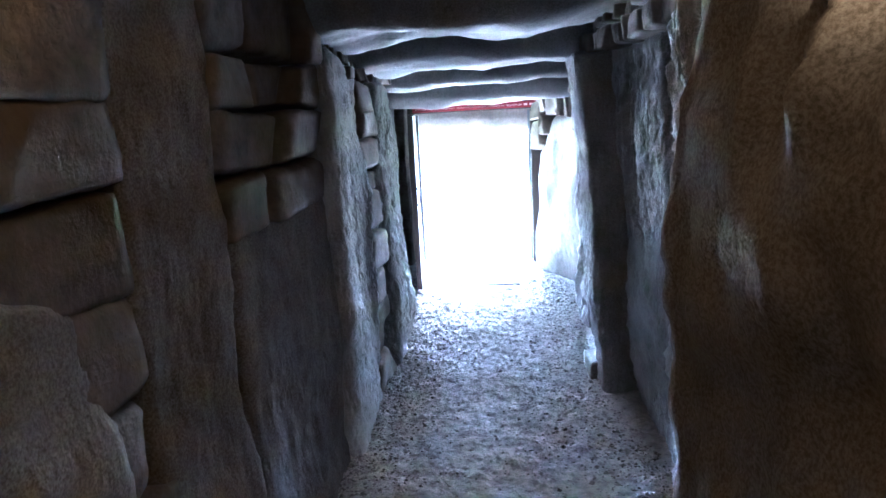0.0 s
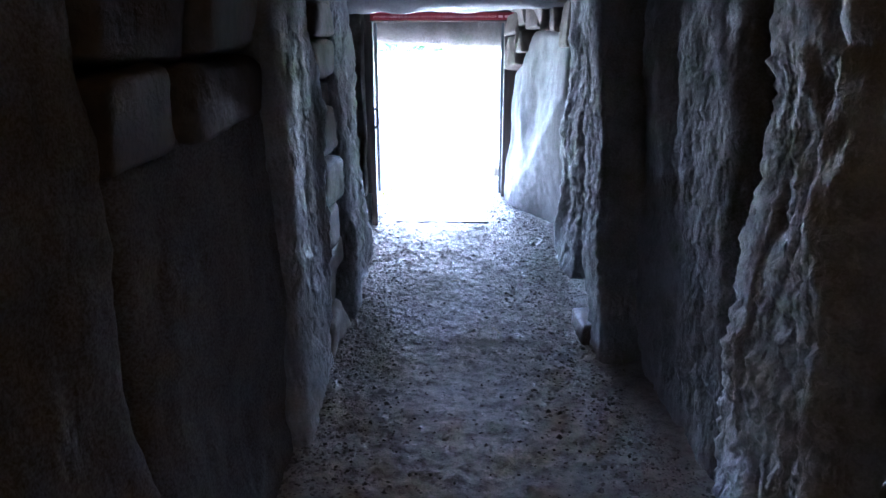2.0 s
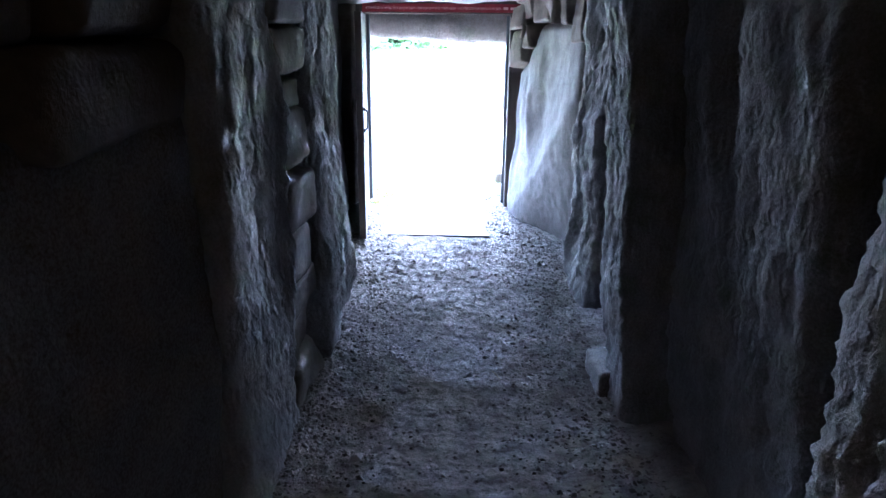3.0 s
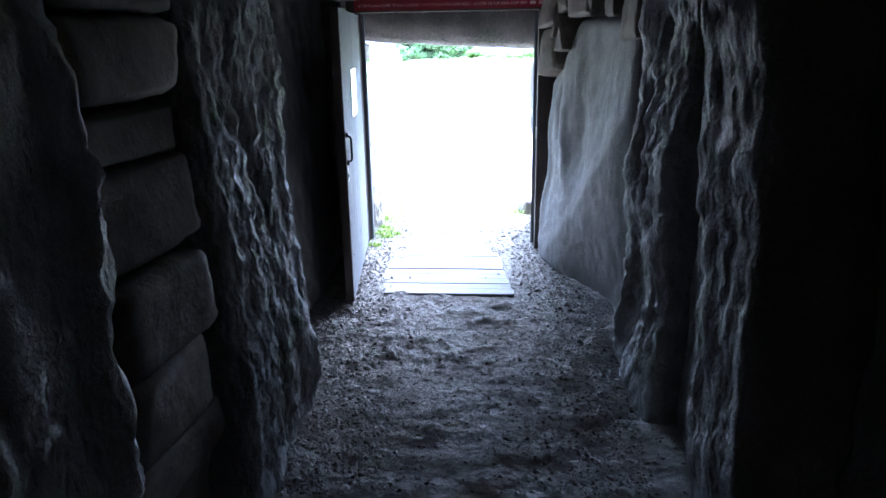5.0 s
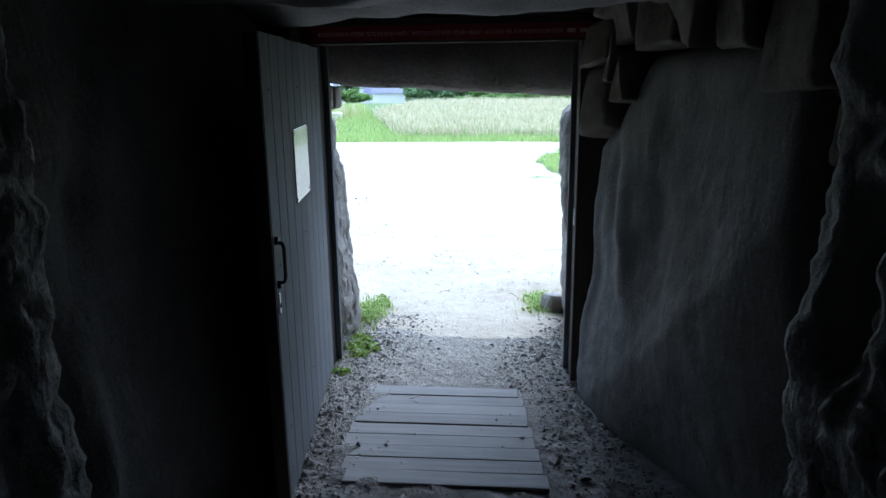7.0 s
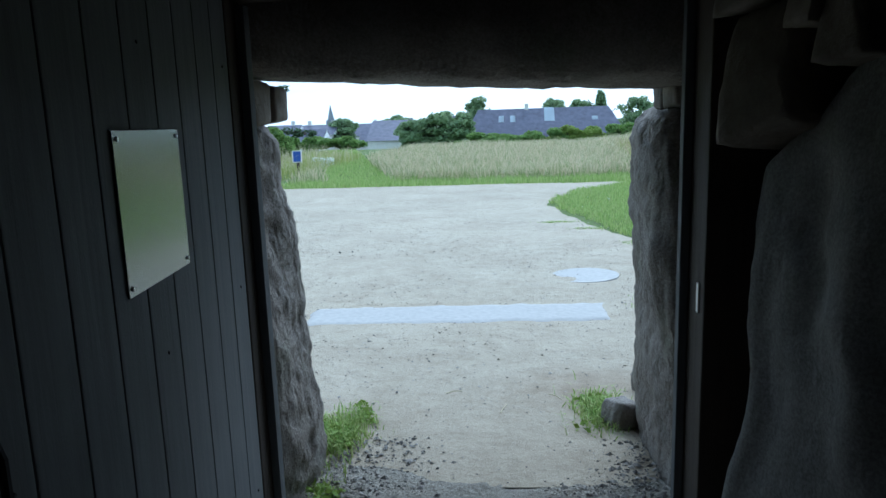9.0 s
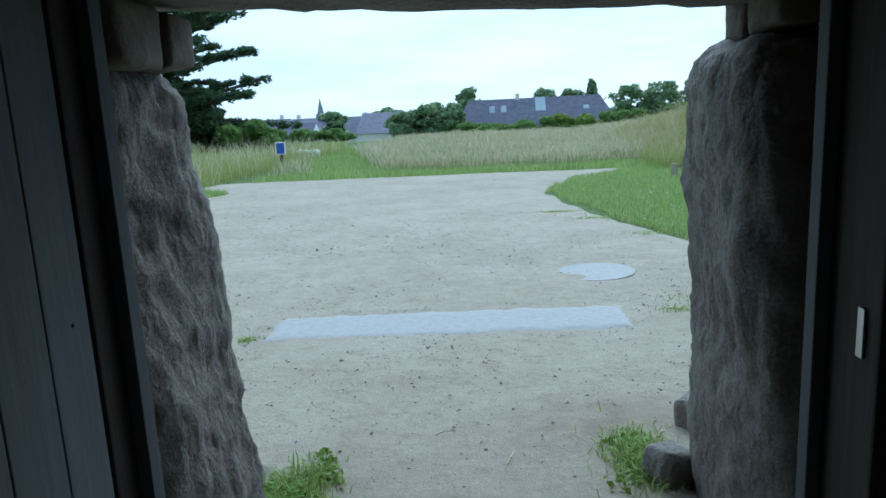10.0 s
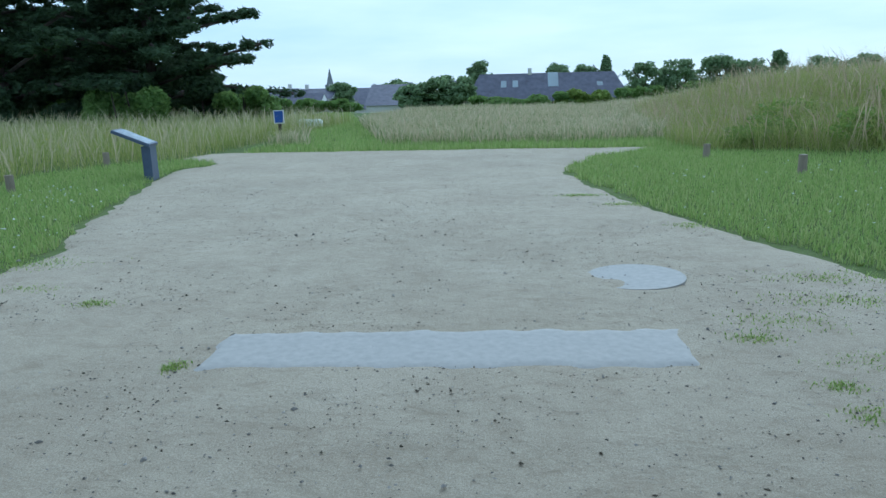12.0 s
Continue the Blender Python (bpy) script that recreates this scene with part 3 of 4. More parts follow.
          cuts=(50, 14, 100), marks=(("swell", (0.08, 1.55), (0.06, 0.055), -0.13), ("swell", (0.14, 1.12), (0.1, 0.2), -0.11), ("arris", (0.02, 1.35), (0.16, 0.75), 0.03, 0.06), ("arris", (0.2, 0.8), (0.25, 0.05), 0.05, 0.05),
                                     ("groove", (-0.08, 1.3), (-0.02, 0.2), 0.04, -0.05)))
orthostat("standing_stone", (0.92, 6.08), (0.56, 7.68), 1.62, 0.36, 36, GRANITE_SMOOTH, "broad smooth pale granite slab with one ridge", 1, ridge=0.0015, grit=0.003, lump=0.06, taper=0.03, knobs=0.12, cuts=(80, 12, 90),
          corner=(0.38, 0.42), marks=(("undercut", (-0.5, 0.95), (0.5, 0.12), 0.55, 0.13), ("arris", (0.42, 1.25), (0.3, 0.5), 0.07, 0.035), ("arris", (0.72, 1.3), (0.74, 0.1), 0.05, 0.03),
                                      ("groove", (0.56, 1.3), (0.5, 0.75), 0.05, -0.03), ("groove", (0.05, 1.5), (0.12, 0.7), 0.1, -0.02)))
# ---- entrance stones ----
orthostat("entrance_stone", (-0.83, 8.0), (-0.735, 8.58), 1.42, 0.55, 41, GRANITE_OUT, "weathered brown granite boulder at the entrance", -1, ridge=0.008, lump=0.07, lean=-0.04, bulge=0.05, rounding=0.5, cuts=(36, 26, 84), group="entrance stones", grit=0.011)
orthostat("entrance_stone", (0.56, 8.2), (0.545, 8.9), 1.38, 0.65, 42, GRANITE_OUT, "tall dark weathered granite boulder at the entrance", 1, ridge=0.01, lump=0.05, lean=0.2, rounding=0.4, cuts=(36, 26, 84), group="entrance stones", grit=0.011)

core("wall_door_west", -1.7, -0.86, 7.62, 8.1, -0.2, 2.6, "dark rubble beside the door frame")
core("wall_door_east", 0.66, 1.75, 7.8, 8.2, -0.2, 2.6, "dark rubble beside the door frame")
core("wall_door_head", -1.0, 0.8, 7.8, 8.1, 1.84, 2.6, "dark rubble over the door frame")

# ---- door ----
def door():
    hinge, free = Vector((-0.785, 7.79)), Vector((-0.618, 6.53))
    d = (free - hinge)
    width = d.length
    ang = math.atan2(d.y, d.x)
    root = new("wooden_door")
    root.matrix_world = pose(hinge.x, hinge.y, 0.03, 0, 0, math.degrees(ang))
    # local x runs from the hinge to the free edge, local +y is the boarded face seen from the passage
    rnd = random.Random(4)
    n = 9
    w = width / n
    for i in range(n):
        part("plank", box_bm(i * w + 0.002, (i + 1) * w - 0.002, 0.0, 0.022, 0.0, 1.66 + rnd.uniform(-0.003, 0.003), 0.003), WOOD_GREY, root)
    for z in (0.2, 0.82, 1.42):
        part("ledge", box_bm(0.05, width - 0.05, -0.026, -0.001, z, z + 0.12, 0.004), WOOD_DARK, root, "dark wooden ledge across the planks")
    part("edge_strip", box_bm(width + 0.001, width + 0.012, -0.026, 0.02, 0.0, 1.66, 0.002), WOOD_DARK, root, "dark strip along the free edge")
    sheet = part("notice_sheet", box_bm(width - 0.8, width - 0.475, 0.0225, 0.0265, 1.03, 1.32, 0.0015), CREAM, root, "glossy pale laminated notice")
    for x in (width - 0.785, width - 0.49):
        for z in (1.045, 1.305):
            part("screw", cyl_bm(0.005, 0.004, 0.004, 8, Matrix.Translation((x, 0.026, z)) @ Matrix.Rotation(radians(-90), 4, "X")), STEEL, sheet)
    hx = width - 0.035
    handle = part("handle", bar([(hx, 0.03, 0.83), (hx, 0.045, 0.835), (hx, 0.05, 0.85), (hx, 0.05, 0.955), (hx, 0.045, 0.97), (hx, 0.03, 0.975)], 0.0065), IRON, root, "black iron pull handle")
    for z in (0.825, 0.98):
        part("handle_boss", cyl_bm(0.015, 0.013, 0.012, 14, Matrix.Translation((hx, 0.022, z)) @ Matrix.Rotation(radians(-90), 4, "X")), IRON, handle)
    lock = part("keyhole_plate", box_bm(hx - 0.013, hx + 0.013, 0.022, 0.026, 0.72, 0.795, 0.004), STEEL, root, "steel lock plate")
    part("cylinder", cyl_bm(0.008, 0.008, 0.004, 14, Matrix.Translation((hx, 0.026, 0.75)) @ Matrix.Rotation(radians(-90), 4, "X")), IRON, lock, "dark key cylinder")
    for x in (0.06, width * 0.5, width - 0.09):
        for z in (0.26, 0.88, 1.48):
            part("nail", cyl_bm(0.004, 0.003, 0.003, 8, Matrix.Translation((x, 0.0215, z)) @ Matrix.Rotation(radians(-90), 4, "X")), IRON, root)
    return tagged(root, "grey vertical-planked wooden door standing open inwards", "door")


def bar(points, r, seg=8):
    bm = bmesh.new()
    rings = []
    pts = [Vector(p) for p in points]
    for i, p in enumerate(pts):
        d = (pts[min(i + 1, len(pts) - 1)] - pts[max(i - 1, 0)]).normalized()
        a = d.orthogonal().normalized() if i == 0 else rings_axis
        a = (a - d * a.dot(d)).normalized()
        rings_axis = a
        b = d.cross(a)
        rings.append([bm.verts.new(p + (a * math.cos(t) + b * math.sin(t)) * r) for t in (2 * math.pi * k / seg for k in range(seg))])
    for u, v in zip(rings, rings[1:]):
        for k in range(seg):
            bm.faces.new((u[k], u[(k + 1) % seg], v[(k + 1) % seg], v[k]))
    bm.faces.new(rings[0][::-1])
    bm.faces.new(rings[-1])
    return bm


door()


def lettering(text, size, at, width, parent):
    cu = bpy.data.curves.new("lettering", "FONT")
    cu.body, cu.size, cu.extrude, cu.resolution_u = text, size, 0.0006, 2
    tmp = bpy.data.objects.new("lettering_source", cu)
    me = bpy.data.meshes.new_from_object(tmp)
    bpy.data.objects.remove(tmp)
    me.name = "lettering"
    span = max(v.co.x for v in me.vertices)
    me.transform(Matrix.Translation(at) @ Matrix.Rotation(radians(90), 4, "X") @ Matrix.Diagonal((width / span, 1, 1, 1)))
    me.materials.append(PINK)
    o = new("lettering", me)
    o.parent = parent
    o["label"] = "pale capital letters of the warning"
    return o


def door_frame():
    root = new("door_frame")
    root.location = (0, 7.86, 0)
    part("post", box_bm(0.502, 0.66, -0.14, 0.07, 0.0, 1.7, 0.006), WOOD_DARK, root)
    part("post", box_bm(-0.88, -0.767, -0.05, 0.07, 0.0, 1.7, 0.006), WOOD_DARK, root)
    part("head_beam", box_bm(-0.88, 0.66, -0.05, 0.07, 1.702, 1.82, 0.006), WOOD_DARK, root)
    part("door_stop", box_bm(0.476, 0.501, 0.02, 0.06, 0.0, 1.69, 0.003), WOOD_GREY, root, "pale worn stop strip")
    part("door_stop", box_bm(-0.766, -0.74, 0.02, 0.06, 0.0, 1.69, 0.003), WOOD_GREY, root, "pale worn stop strip")
    part("strike_plate", box_bm(0.497, 0.5015, -0.1, -0.08, 0.82, 0.9, 0.001), STEEL, root, "steel strike plate")
    strip = part("warning_strip", box_bm(-0.79, 0.64, -0.0555, -0.0505, 1.715, 1.785, 0.001), RED, root, "red warning strip with pale lettering")
    lettering("ATTENTION A VOTRE TETE EN SORTANT !  WATCH OUT FOR YOUR HEAD !  ACHTEN SIE AUF IHREN KOPF BEIM", 0.028, (-0.76, -0.0575, 1.737), 1.18, strip)
    for x in (0.44, 0.5, 0.55):
        part("lettering_bar", box_bm(x, x + 0.04, -0.058, -0.0558, 1.738, 1.758), PINK, strip)
    return tagged(root, "dark wooden door frame with a red warning strip", "door frame")


FRAME = door_frame()


def deck():
    root = new("wooden_deck")
    root.location = (-0.05, 6.7, 0.0)
    rnd = random.Random(12)
    n = 9
    w = 0.87 / n
    for i in range(n):
        left = -0.4 - 0.055 * min(1, i / 3) + rnd.uniform(-0.012, 0.012)
        board = box_bm(left, 0.4 - 0.014 * i + rnd.uniform(-0.01, 0.01), i * w + 0.0012, (i + 1) * w - 0.0012, -0.01, 0.022 + rnd.uniform(-0.003, 0.003), 0.005)
        bmesh.ops.rotate(board, verts=board.verts, cent=(0, i * w, 0), matrix=Matrix.Rotation(radians(1.2 + rnd.uniform(-0.4, 0.4)), 3, "Z"))
        part("board", board, WOOD_DECK, root)
    return tagged(root, "low ramp of worn grey boards set in the floor", "boardwalk")


deck()

# ---- forecourt ----
def flush_slab():
    verts, faces = [], []
    n, m = 60, 14
    for j in range(m + 1):
        for i in range(n + 1):
            u, v = i / n, j / m
            x = -1.5 + 2.2 * u + 0.03 * noise.noise((u * 9, v * 3, 1))
            y = 10.35 + 0.55 * v + 0.13 * u + 0.012 * noise.noise((u * 14, v * 2, 4))
            edge = min(u * 2.2, (1 - u) * 2.2, v * 0.55, (1 - v) * 0.55)
            verts.append((x, y, 0.0075 - 0.03 * (1 - smoothstep(0, 0.07, edge + 0.035 * noise.noise((x * 7, y * 7, 2)))) + 0.003 * noise.noise((x * 3, y * 3, 2))))
    for j in range(m):
        for i in range(n):
            a = j * (n + 1) + i
            faces.append((a, a + 1, a + n + 2, a + n + 1))
    return tagged(obj("ground_slab", verts, faces, SLAB), "long pale grey slab set flush in the sand", "paving slab")


flush_slab()
disc_m = Matrix.Translation((0.62, 11.92, -0.0455)) @ Matrix.Rotation(radians(-1.1), 4, "Y")
tagged(part("ground_disc", cyl_bm(0.29, 0.29, 0.05, 40, disc_m), SLAB), "round pale grey disc half covered by sand", "paving disc")


PANEL = plain("printed_panel", (0.5, 0.55, 0.6), 0.25, 0, 0.3, 14)


def lectern():
    root = new("information_lectern")
    root.matrix_world = pose(-5.2, 17.2, -0.03, 0, 0, 14)
    part("stand", box_bm(-0.07, 0.05, -0.17, 0.17, 0.0, 0.485, 0.008), BLUEGREY, root)
    tilt = Matrix.Translation((0.05, 0, 0.47)) @ Matrix.Rotation(radians(24), 4, "Y")
    board = part("board", box_bm(-0.52, 0.0, -0.24, 0.24, 0.0, 0.045, 0.008, tilt), BLUEGREY, root)
    part("printed_face", box_bm(-0.49, -0.03, -0.21, 0.21, 0.046, 0.05, 0.001, tilt), PANEL, board, "pale printed panel face")
    return tagged(root, "blue-grey metal information lectern on the lawn edge", "information panel")


lectern()


def low_post(x, y, h, r=0.055):
    o = part("wooden_post", cyl_bm(r, r * 0.95, h + 0.1, 10, Matrix.Translation((x, y, ground_z(x, y) - 0.1))), WOOD_POST)
    return tagged(o, "short weathered round wooden post in the grass", "post", "lawn posts")


for x, y, h in ((-6.38, 15.9, 0.24), (-6.87, 18.86, 0.25), (3.49, 16.94, 0.26), (2.86, 19.0, 0.24)):
    low_post(x, y, h)


# ---- village, far trees ----
EYE = Vector((-0.108, 7.765, 1.128))


def out(x0, z0, y0, y):
    """A place on the same line of sight as (x0, y0, z0), at the distance y."""
    s = (y - EYE.y) / (y0 - EYE.y)
    return EYE.x + (x0 - EYE.x) * s, EYE.z + (z0 - EYE.z) * s


def house(x0, x1, y, ridge, eaves, depth, label, ridge_along_x=True, wallmat=None, hip=0.0, chimneys=(), lights=()):
    root = new("house")
    g = ground_z((x0 + x1) / 2, y)
    root.location = ((x0 + x1) / 2, y, g - 0.2)
    hx, e, r = (x1 - x0) / 2, eaves - g + 0.2, ridge - g + 0.2
    part("wall", box_bm(-hx, hx, 0, depth, 0, e), wallmat or RENDERWALL, root)
    bm = bmesh.new()
    o = 0.25
    if ridge_along_x:
        pts = [(-hx - o, -o, e - 0.1), (hx + o, -o, e - 0.1), (hx + o, depth + o, e - 0.1), (-hx - o, depth + o, e - 0.1), (-hx - o + hip, depth / 2, r), (hx + o - hip, depth / 2, r)]
        fs = [(0, 1, 5, 4), (2, 3, 4, 5), (1, 2, 5), (3, 0, 4), (3, 2, 1, 0)]
    else:
        pts = [(-hx - o, -o, e - 0.1), (hx + o, -o, e - 0.1), (hx + o, depth + o, e - 0.1), (-hx - o, depth + o, e - 0.1), (0, -o, r), (0, depth + o, r)]
        fs = [(0, 4, 5, 3), (1, 2, 5, 4), (0, 1, 4), (2, 3, 5), (3, 2, 1, 0)]
    vs = [bm.verts.new(p) for p in pts]
    for f in fs:
        bm.faces.new([vs[i] for i in f])
    bmesh.ops.recalc_face_normals(bm, faces=bm.faces)
    part("roof", bm, SLATE, root, "grey slate roof")
    if ridge_along_x and not hip:
        for sx in (-1, 1):
            gb = bmesh.new()
            q = [(sx * (hx + o + k), yy, zz) for k in (0.0, 0.06) for yy, zz in ((0.1, e - 0.1), (depth - 0.1, e - 0.1), (depth / 2, r - 0.25))]
            gv = [gb.verts.new(p) for p in q]
            for f in ((0, 1, 2), (3, 4, 5), (0, 1, 4, 3), (1, 2, 5, 4), (2, 0, 3, 5)):
                gb.faces.new([gv[i] for i in f])
            bmesh.ops.recalc_face_normals(gb, faces=gb.faces)
            part("gable", gb, WHITE, root, "white rendered gable")
    for cx in chimneys:
        part("chimney", box_bm(cx - 0.28, cx + 0.28, depth / 2 - 0.25, depth / 2 + 0.25, r - 0.8, r + 0.7), RENDERWALL, root, "pale rendered chimney")
    slope = (r - e) / (depth / 2)
    for lx, lw, lo, hi in lights:
        bm = bmesh.new()
        a, b = lo * depth / 2, hi * depth / 2
        vs = [bm.verts.new(p) for p in ((lx, a, e + slope * a + 0.06), (lx + lw, a, e + slope * a + 0.06), (lx + lw, b, e + slope * b + 0.06), (lx, b, e + slope * b + 0.06))]
        bm.faces.new(vs)
        bmesh.ops.solidify(bm, geom=bm.faces[:], thickness=0.05)
        part("rooflight", bm, ROOFLIGHT, root, "pale glazed rooflight")
    return tagged(root, label, "house")


YB = 110.0
bx0, bz0 = out(-3.81, 0.57, 62, YB)
bx1, bz1 = out(8.61, 2.0, 62, YB)
lx, _ = out(2.4, 0, 62, YB)
mid = (bx0 + bx1) / 2
house(bx0, bx1, YB, bz1 + 0.3, bz0 - 1.2, 9, "long low building with a large slate roof", hip=2.2, chimneys=(out(1.12, 0, 62, YB)[0] - mid,),
      lights=((out(2.5, 0, 62, YB)[0] - mid, 1.5, 0.15, 1.0), (out(-1.1, 0, 62, YB)[0] - mid, 0.8, 0.3, 0.75), (out(-0.2, 0, 62, YB)[0] - mid, 0.8, 0.45, 0.75), (out(6.2, 0, 62, YB)[0] - mid, 0.8, 0.4, 0.65)))
house(-21.5, -16.0, 110, 2.0, -0.9, 12, "slate-roofed house with a pale gable")
house(-24.5, -21.8, 118, 1.0, -1.6, 8, "small slate-roofed house in the village")
for hx0, hx1, hy, hr, he, lab, ch in (
        (-42, -36.5, 122, 1.8, 0.0, "grey slate roof of a village house", (1.5,)),
        (-36.3, -30.5, 124, 1.7, 0.1, "dark slate roof of a village house with chimneys", (-2.0, 2.2)),
        (-36.0, -29.5, 112, 1.0, -1.6, "low slate-roofed village house with a pale gable", ()),
        (-30.0, -25.5, 140, 1.7, -0.6, "village house with a white front", (1.0,)),
        (-26.2, -21.0, 150, 2.6, 0.4, "slate roof of a village house beyond others", (0.0,)),
        (-14.8, -11.0, 150, 2.7, 0.2, "small dark slate roof among trees", ())):
    house(hx0, hx1, hy, hr, he, 8, lab, chimneys=ch)


def church():
    root = new("church")
    x, _ = out(-55.2, 0, 220, 300)
    g = ground_z(x, 300)
    root.location = (x, 300, g)
    top = 10.6 - g
    part("tower", box_bm(-1.7, 1.7, -1.7, 1.7, 0, top - 6.6), SPIRE_STONE, root)
    bm = bmesh.new()
    bmesh.ops.create_cone(bm, cap_ends=True, segments=8, radius1=1.5, radius2=0.05, depth=6.6, matrix=Matrix.Translation((0, 0, top - 3.3)))
    part("spire", bm, SPIRE_STONE, root, "slender dark stone spire")
    part("nave", box_bm(2, 14, -3, 3, 0, top - 9.2), SPIRE_STONE, root)
    part("belfry_opening", box_bm(-0.4, 0.4, -1.75, -1.6, top - 9.0, top - 7.5), TARMAC_DARK, root)
    return tagged(root, "distant dark stone church with a slender spire", "church")


church()


# ---- grass and leaves ----
LEAF_UNDER = blades_material("undergrowth_leaves", (0.1, 0.18, 0.035), (0.18, 0.28, 0.06), (0.32, 0.4, 0.1), 0.4)
LEAF_HEDGE = blades_material("bright_hedge_leaves", (0.12, 0.19, 0.035), (0.2, 0.28, 0.05), (0.3, 0.36, 0.09))


def blades(name, pts, hs, ws, mat, label, seed, bend=0.5, category="grass", seeds=0.0):
    """One mesh of bent blades at the given feet; seeds: the share that carries a broader head."""
    rng = np.random.default_rng(seed)
    n = len(pts)
    p = np.array(pts, float)
    a = rng.uniform(0, 2 * np.pi, n)
    side = np.stack([np.cos(a), np.sin(a), np.zeros(n)], 1)
    b = rng.uniform(0, 2 * np.pi, n)
    lean = np.stack([np.cos(b), np.sin(b), np.zeros(n)], 1) * (rng.uniform(0.1, 1.0, n) * bend)[:, None]
    h, w = np.array(hs)[:, None], np.array(ws)[:, None]
    up = np.array([0, 0, 1.0])
    head = np.where(rng.uniform(0, 1, n) < seeds, 2.2, 0.75)[:, None]
    v = np.empty((n, 5, 3))
    v[:, 0], v[:, 1] = p - side * w / 2, p + side * w / 2
    m = p + up * h * 0.66 + lean * h * 0.3
    v[:, 2], v[:, 3] = m + side * w * head / 2, m - side * w * head / 2
    v[:, 4] = p + up * h * (1 - 0.25 * np.minimum(1, np.linalg.norm(lean, axis=1, keepdims=True)) ** 2) + lean * h * 0.8
    idx = np.arange(n)[:, None] * 5
    quads = (idx + np.array([0, 1, 2, 3])).tolist()
    tris = (idx + np.array([3, 2, 4])).tolist()
    o = obj(name, v.reshape(-1, 3).tolist(), quads + tris, mat, smooth=False)
    return tagged(o, label, category, kind="stuff")


def scatter(seed, n, x0, x1, y0, y1, keep, lift=-0.02):
    rng = random.Random(seed)
    pts = []
    while len(pts) < n:
        x, y = rng.uniform(x0, x1), rng.uniform(y0, y1)
        if keep(x, y):
            pts.append((x, y, ground_z(x, y) + lift))
    return pts


def mown(x, y):
    c = -3.4 - (y - 21.5) * 0.27
    return abs(x - c) < 0.9 + 0.25 * noise.noise((x, y, 4))


def tall_right(x, y):
    return x > 2.9 + 0.35 * noise.noise((y * 0.9, 2, 2)) + 0.62 * max(0, 21.3 - y) + 0.1 * max(0, y - 21.3) and y > 12


def tall_left(x, y):
    return x < -7.0 + 0.5 * noise.noise((y * 0.6, 7, 2)) + smoothstep(18.5, 20.5, y) * 1.6 - max(0.0, 15 - y) * 0.3


def lawn_area(x, y):
    return 9.3 < y < 21.4 and not on_path(x, y) and not tall_right(x, y) and not tall_left(x, y) and (x > along(PATH_R, y) - 0.05 or x < along(PATH_L, y) + 0.05)


rng = np.random.default_rng(5)
pts = scatter(1, 75000, 0.6, 8.0, 10.5, 21.4, lawn_area)
blades("lawn_grass", pts, rng.uniform(0.04, 0.13, len(pts)), rng.uniform(0.006, 0.014, len(pts)), LAWN, "short green lawn beside the path", 2, 0.9)
pts = scatter(2, 40000, -9.5, -3.4, 10.5, 21.4, lawn_area)
blades("lawn_grass", pts, rng.uniform(0.04, 0.13, len(pts)), rng.uniform(0.006, 0.014, len(pts)), LAWN, "short green lawn with white clover", 3, 0.9)
pts = scatter(3, 24000, -12, 15, 21.0, 23.0, lambda x, y: not tall_left(x, y))
blades("verge_grass", pts, rng.uniform(0.06, 0.2, len(pts)), rng.uniform(0.012, 0.022, len(pts)), LAWN, "short green verge along the far path edge", 4, 0.7)


def field_height(x, y):
    return 0.42 + 0.14 * noise.noise((x * 0.35, y * 0.35, 6)) + 0.14 * noise.noise((x * 1.5, y * 1.5, 6)) + 0.08 * noise.noise((x * 4, y * 4, 6))


def in_field(x, y):
    return not mown(x, y) and not tall_left(x, y) and not (y < 26 and tall_right(x, y)) and y > 22.2 + 0.7 * noise.noise((x * 0.6, 3, 3)) + 0.2 * abs(noise.noise((x * 4, 3, 3)))


pts = scatter(4, 110000, -12, 22, 22.0, 44.0, in_field)
blades("field_grass", pts, [field_height(x, y) * random.uniform(0.4, 1.2) for x, y, z in pts], rng.uniform(0.006, 0.015, len(pts)), TALL, "tall dry pale hay grass", 5, 1.3, seeds=0.5)
pts = scatter(5, 80000, -12, 22, 21.9, 44.0, in_field)
blades("field_grass", pts, [field_height(x, y) * random.uniform(0.4, 0.95) for x, y, z in pts], rng.uniform(0.007, 0.016, len(pts)), TALL_GREEN, "green undergrowth of the hay field", 6, 1.0)
pts = scatter(6, 12000, -10, -2.5, 21.5, 44, mown)
blades("mown_grass", pts, rng.uniform(0.05, 0.16, len(pts)), rng.uniform(0.012, 0.025, len(pts)), LAWN, "mown grass track through the field", 7, 0.8)

pts = scatter(7, 90000, 2.4, 12, 12.5, 34, tall_right)
rh = [min(0.95, 0.42 + 0.13 * max(0, x - 3.2) + 0.38 * noise.noise((x * 0.9, y * 0.9, 1)) + 0.2 * noise.noise((x * 3.5, y * 3.5, 1))) for x, y, z in pts]
blades("tall_grass", pts, [max(0.1, h) * random.uniform(0.35, 1.15) for h in rh], rng.uniform(0.005, 0.011, len(pts)), TALL_BANK, "dense tall green grass beside the path", 8, 1.7)
pts = scatter(8, 8000, 2.4, 12, 12.5, 34, tall_right)
rh = [min(1.15, 0.6 + 0.13 * max(0, x - 3.2) + 0.22 * noise.noise((x * 1.2, y * 1.2, 1))) for x, y, z in pts]
blades("tall_grass", pts, [max(0.2, h) * random.uniform(0.5, 1.3) for h in rh], rng.uniform(0.004, 0.009, len(pts)), SEEDING, "dry seeding grass stems beside the path", 9, 1.5, seeds=0.6)
pts = scatter(9, 46000, -18, -6, 12.0, 34, tall_left)
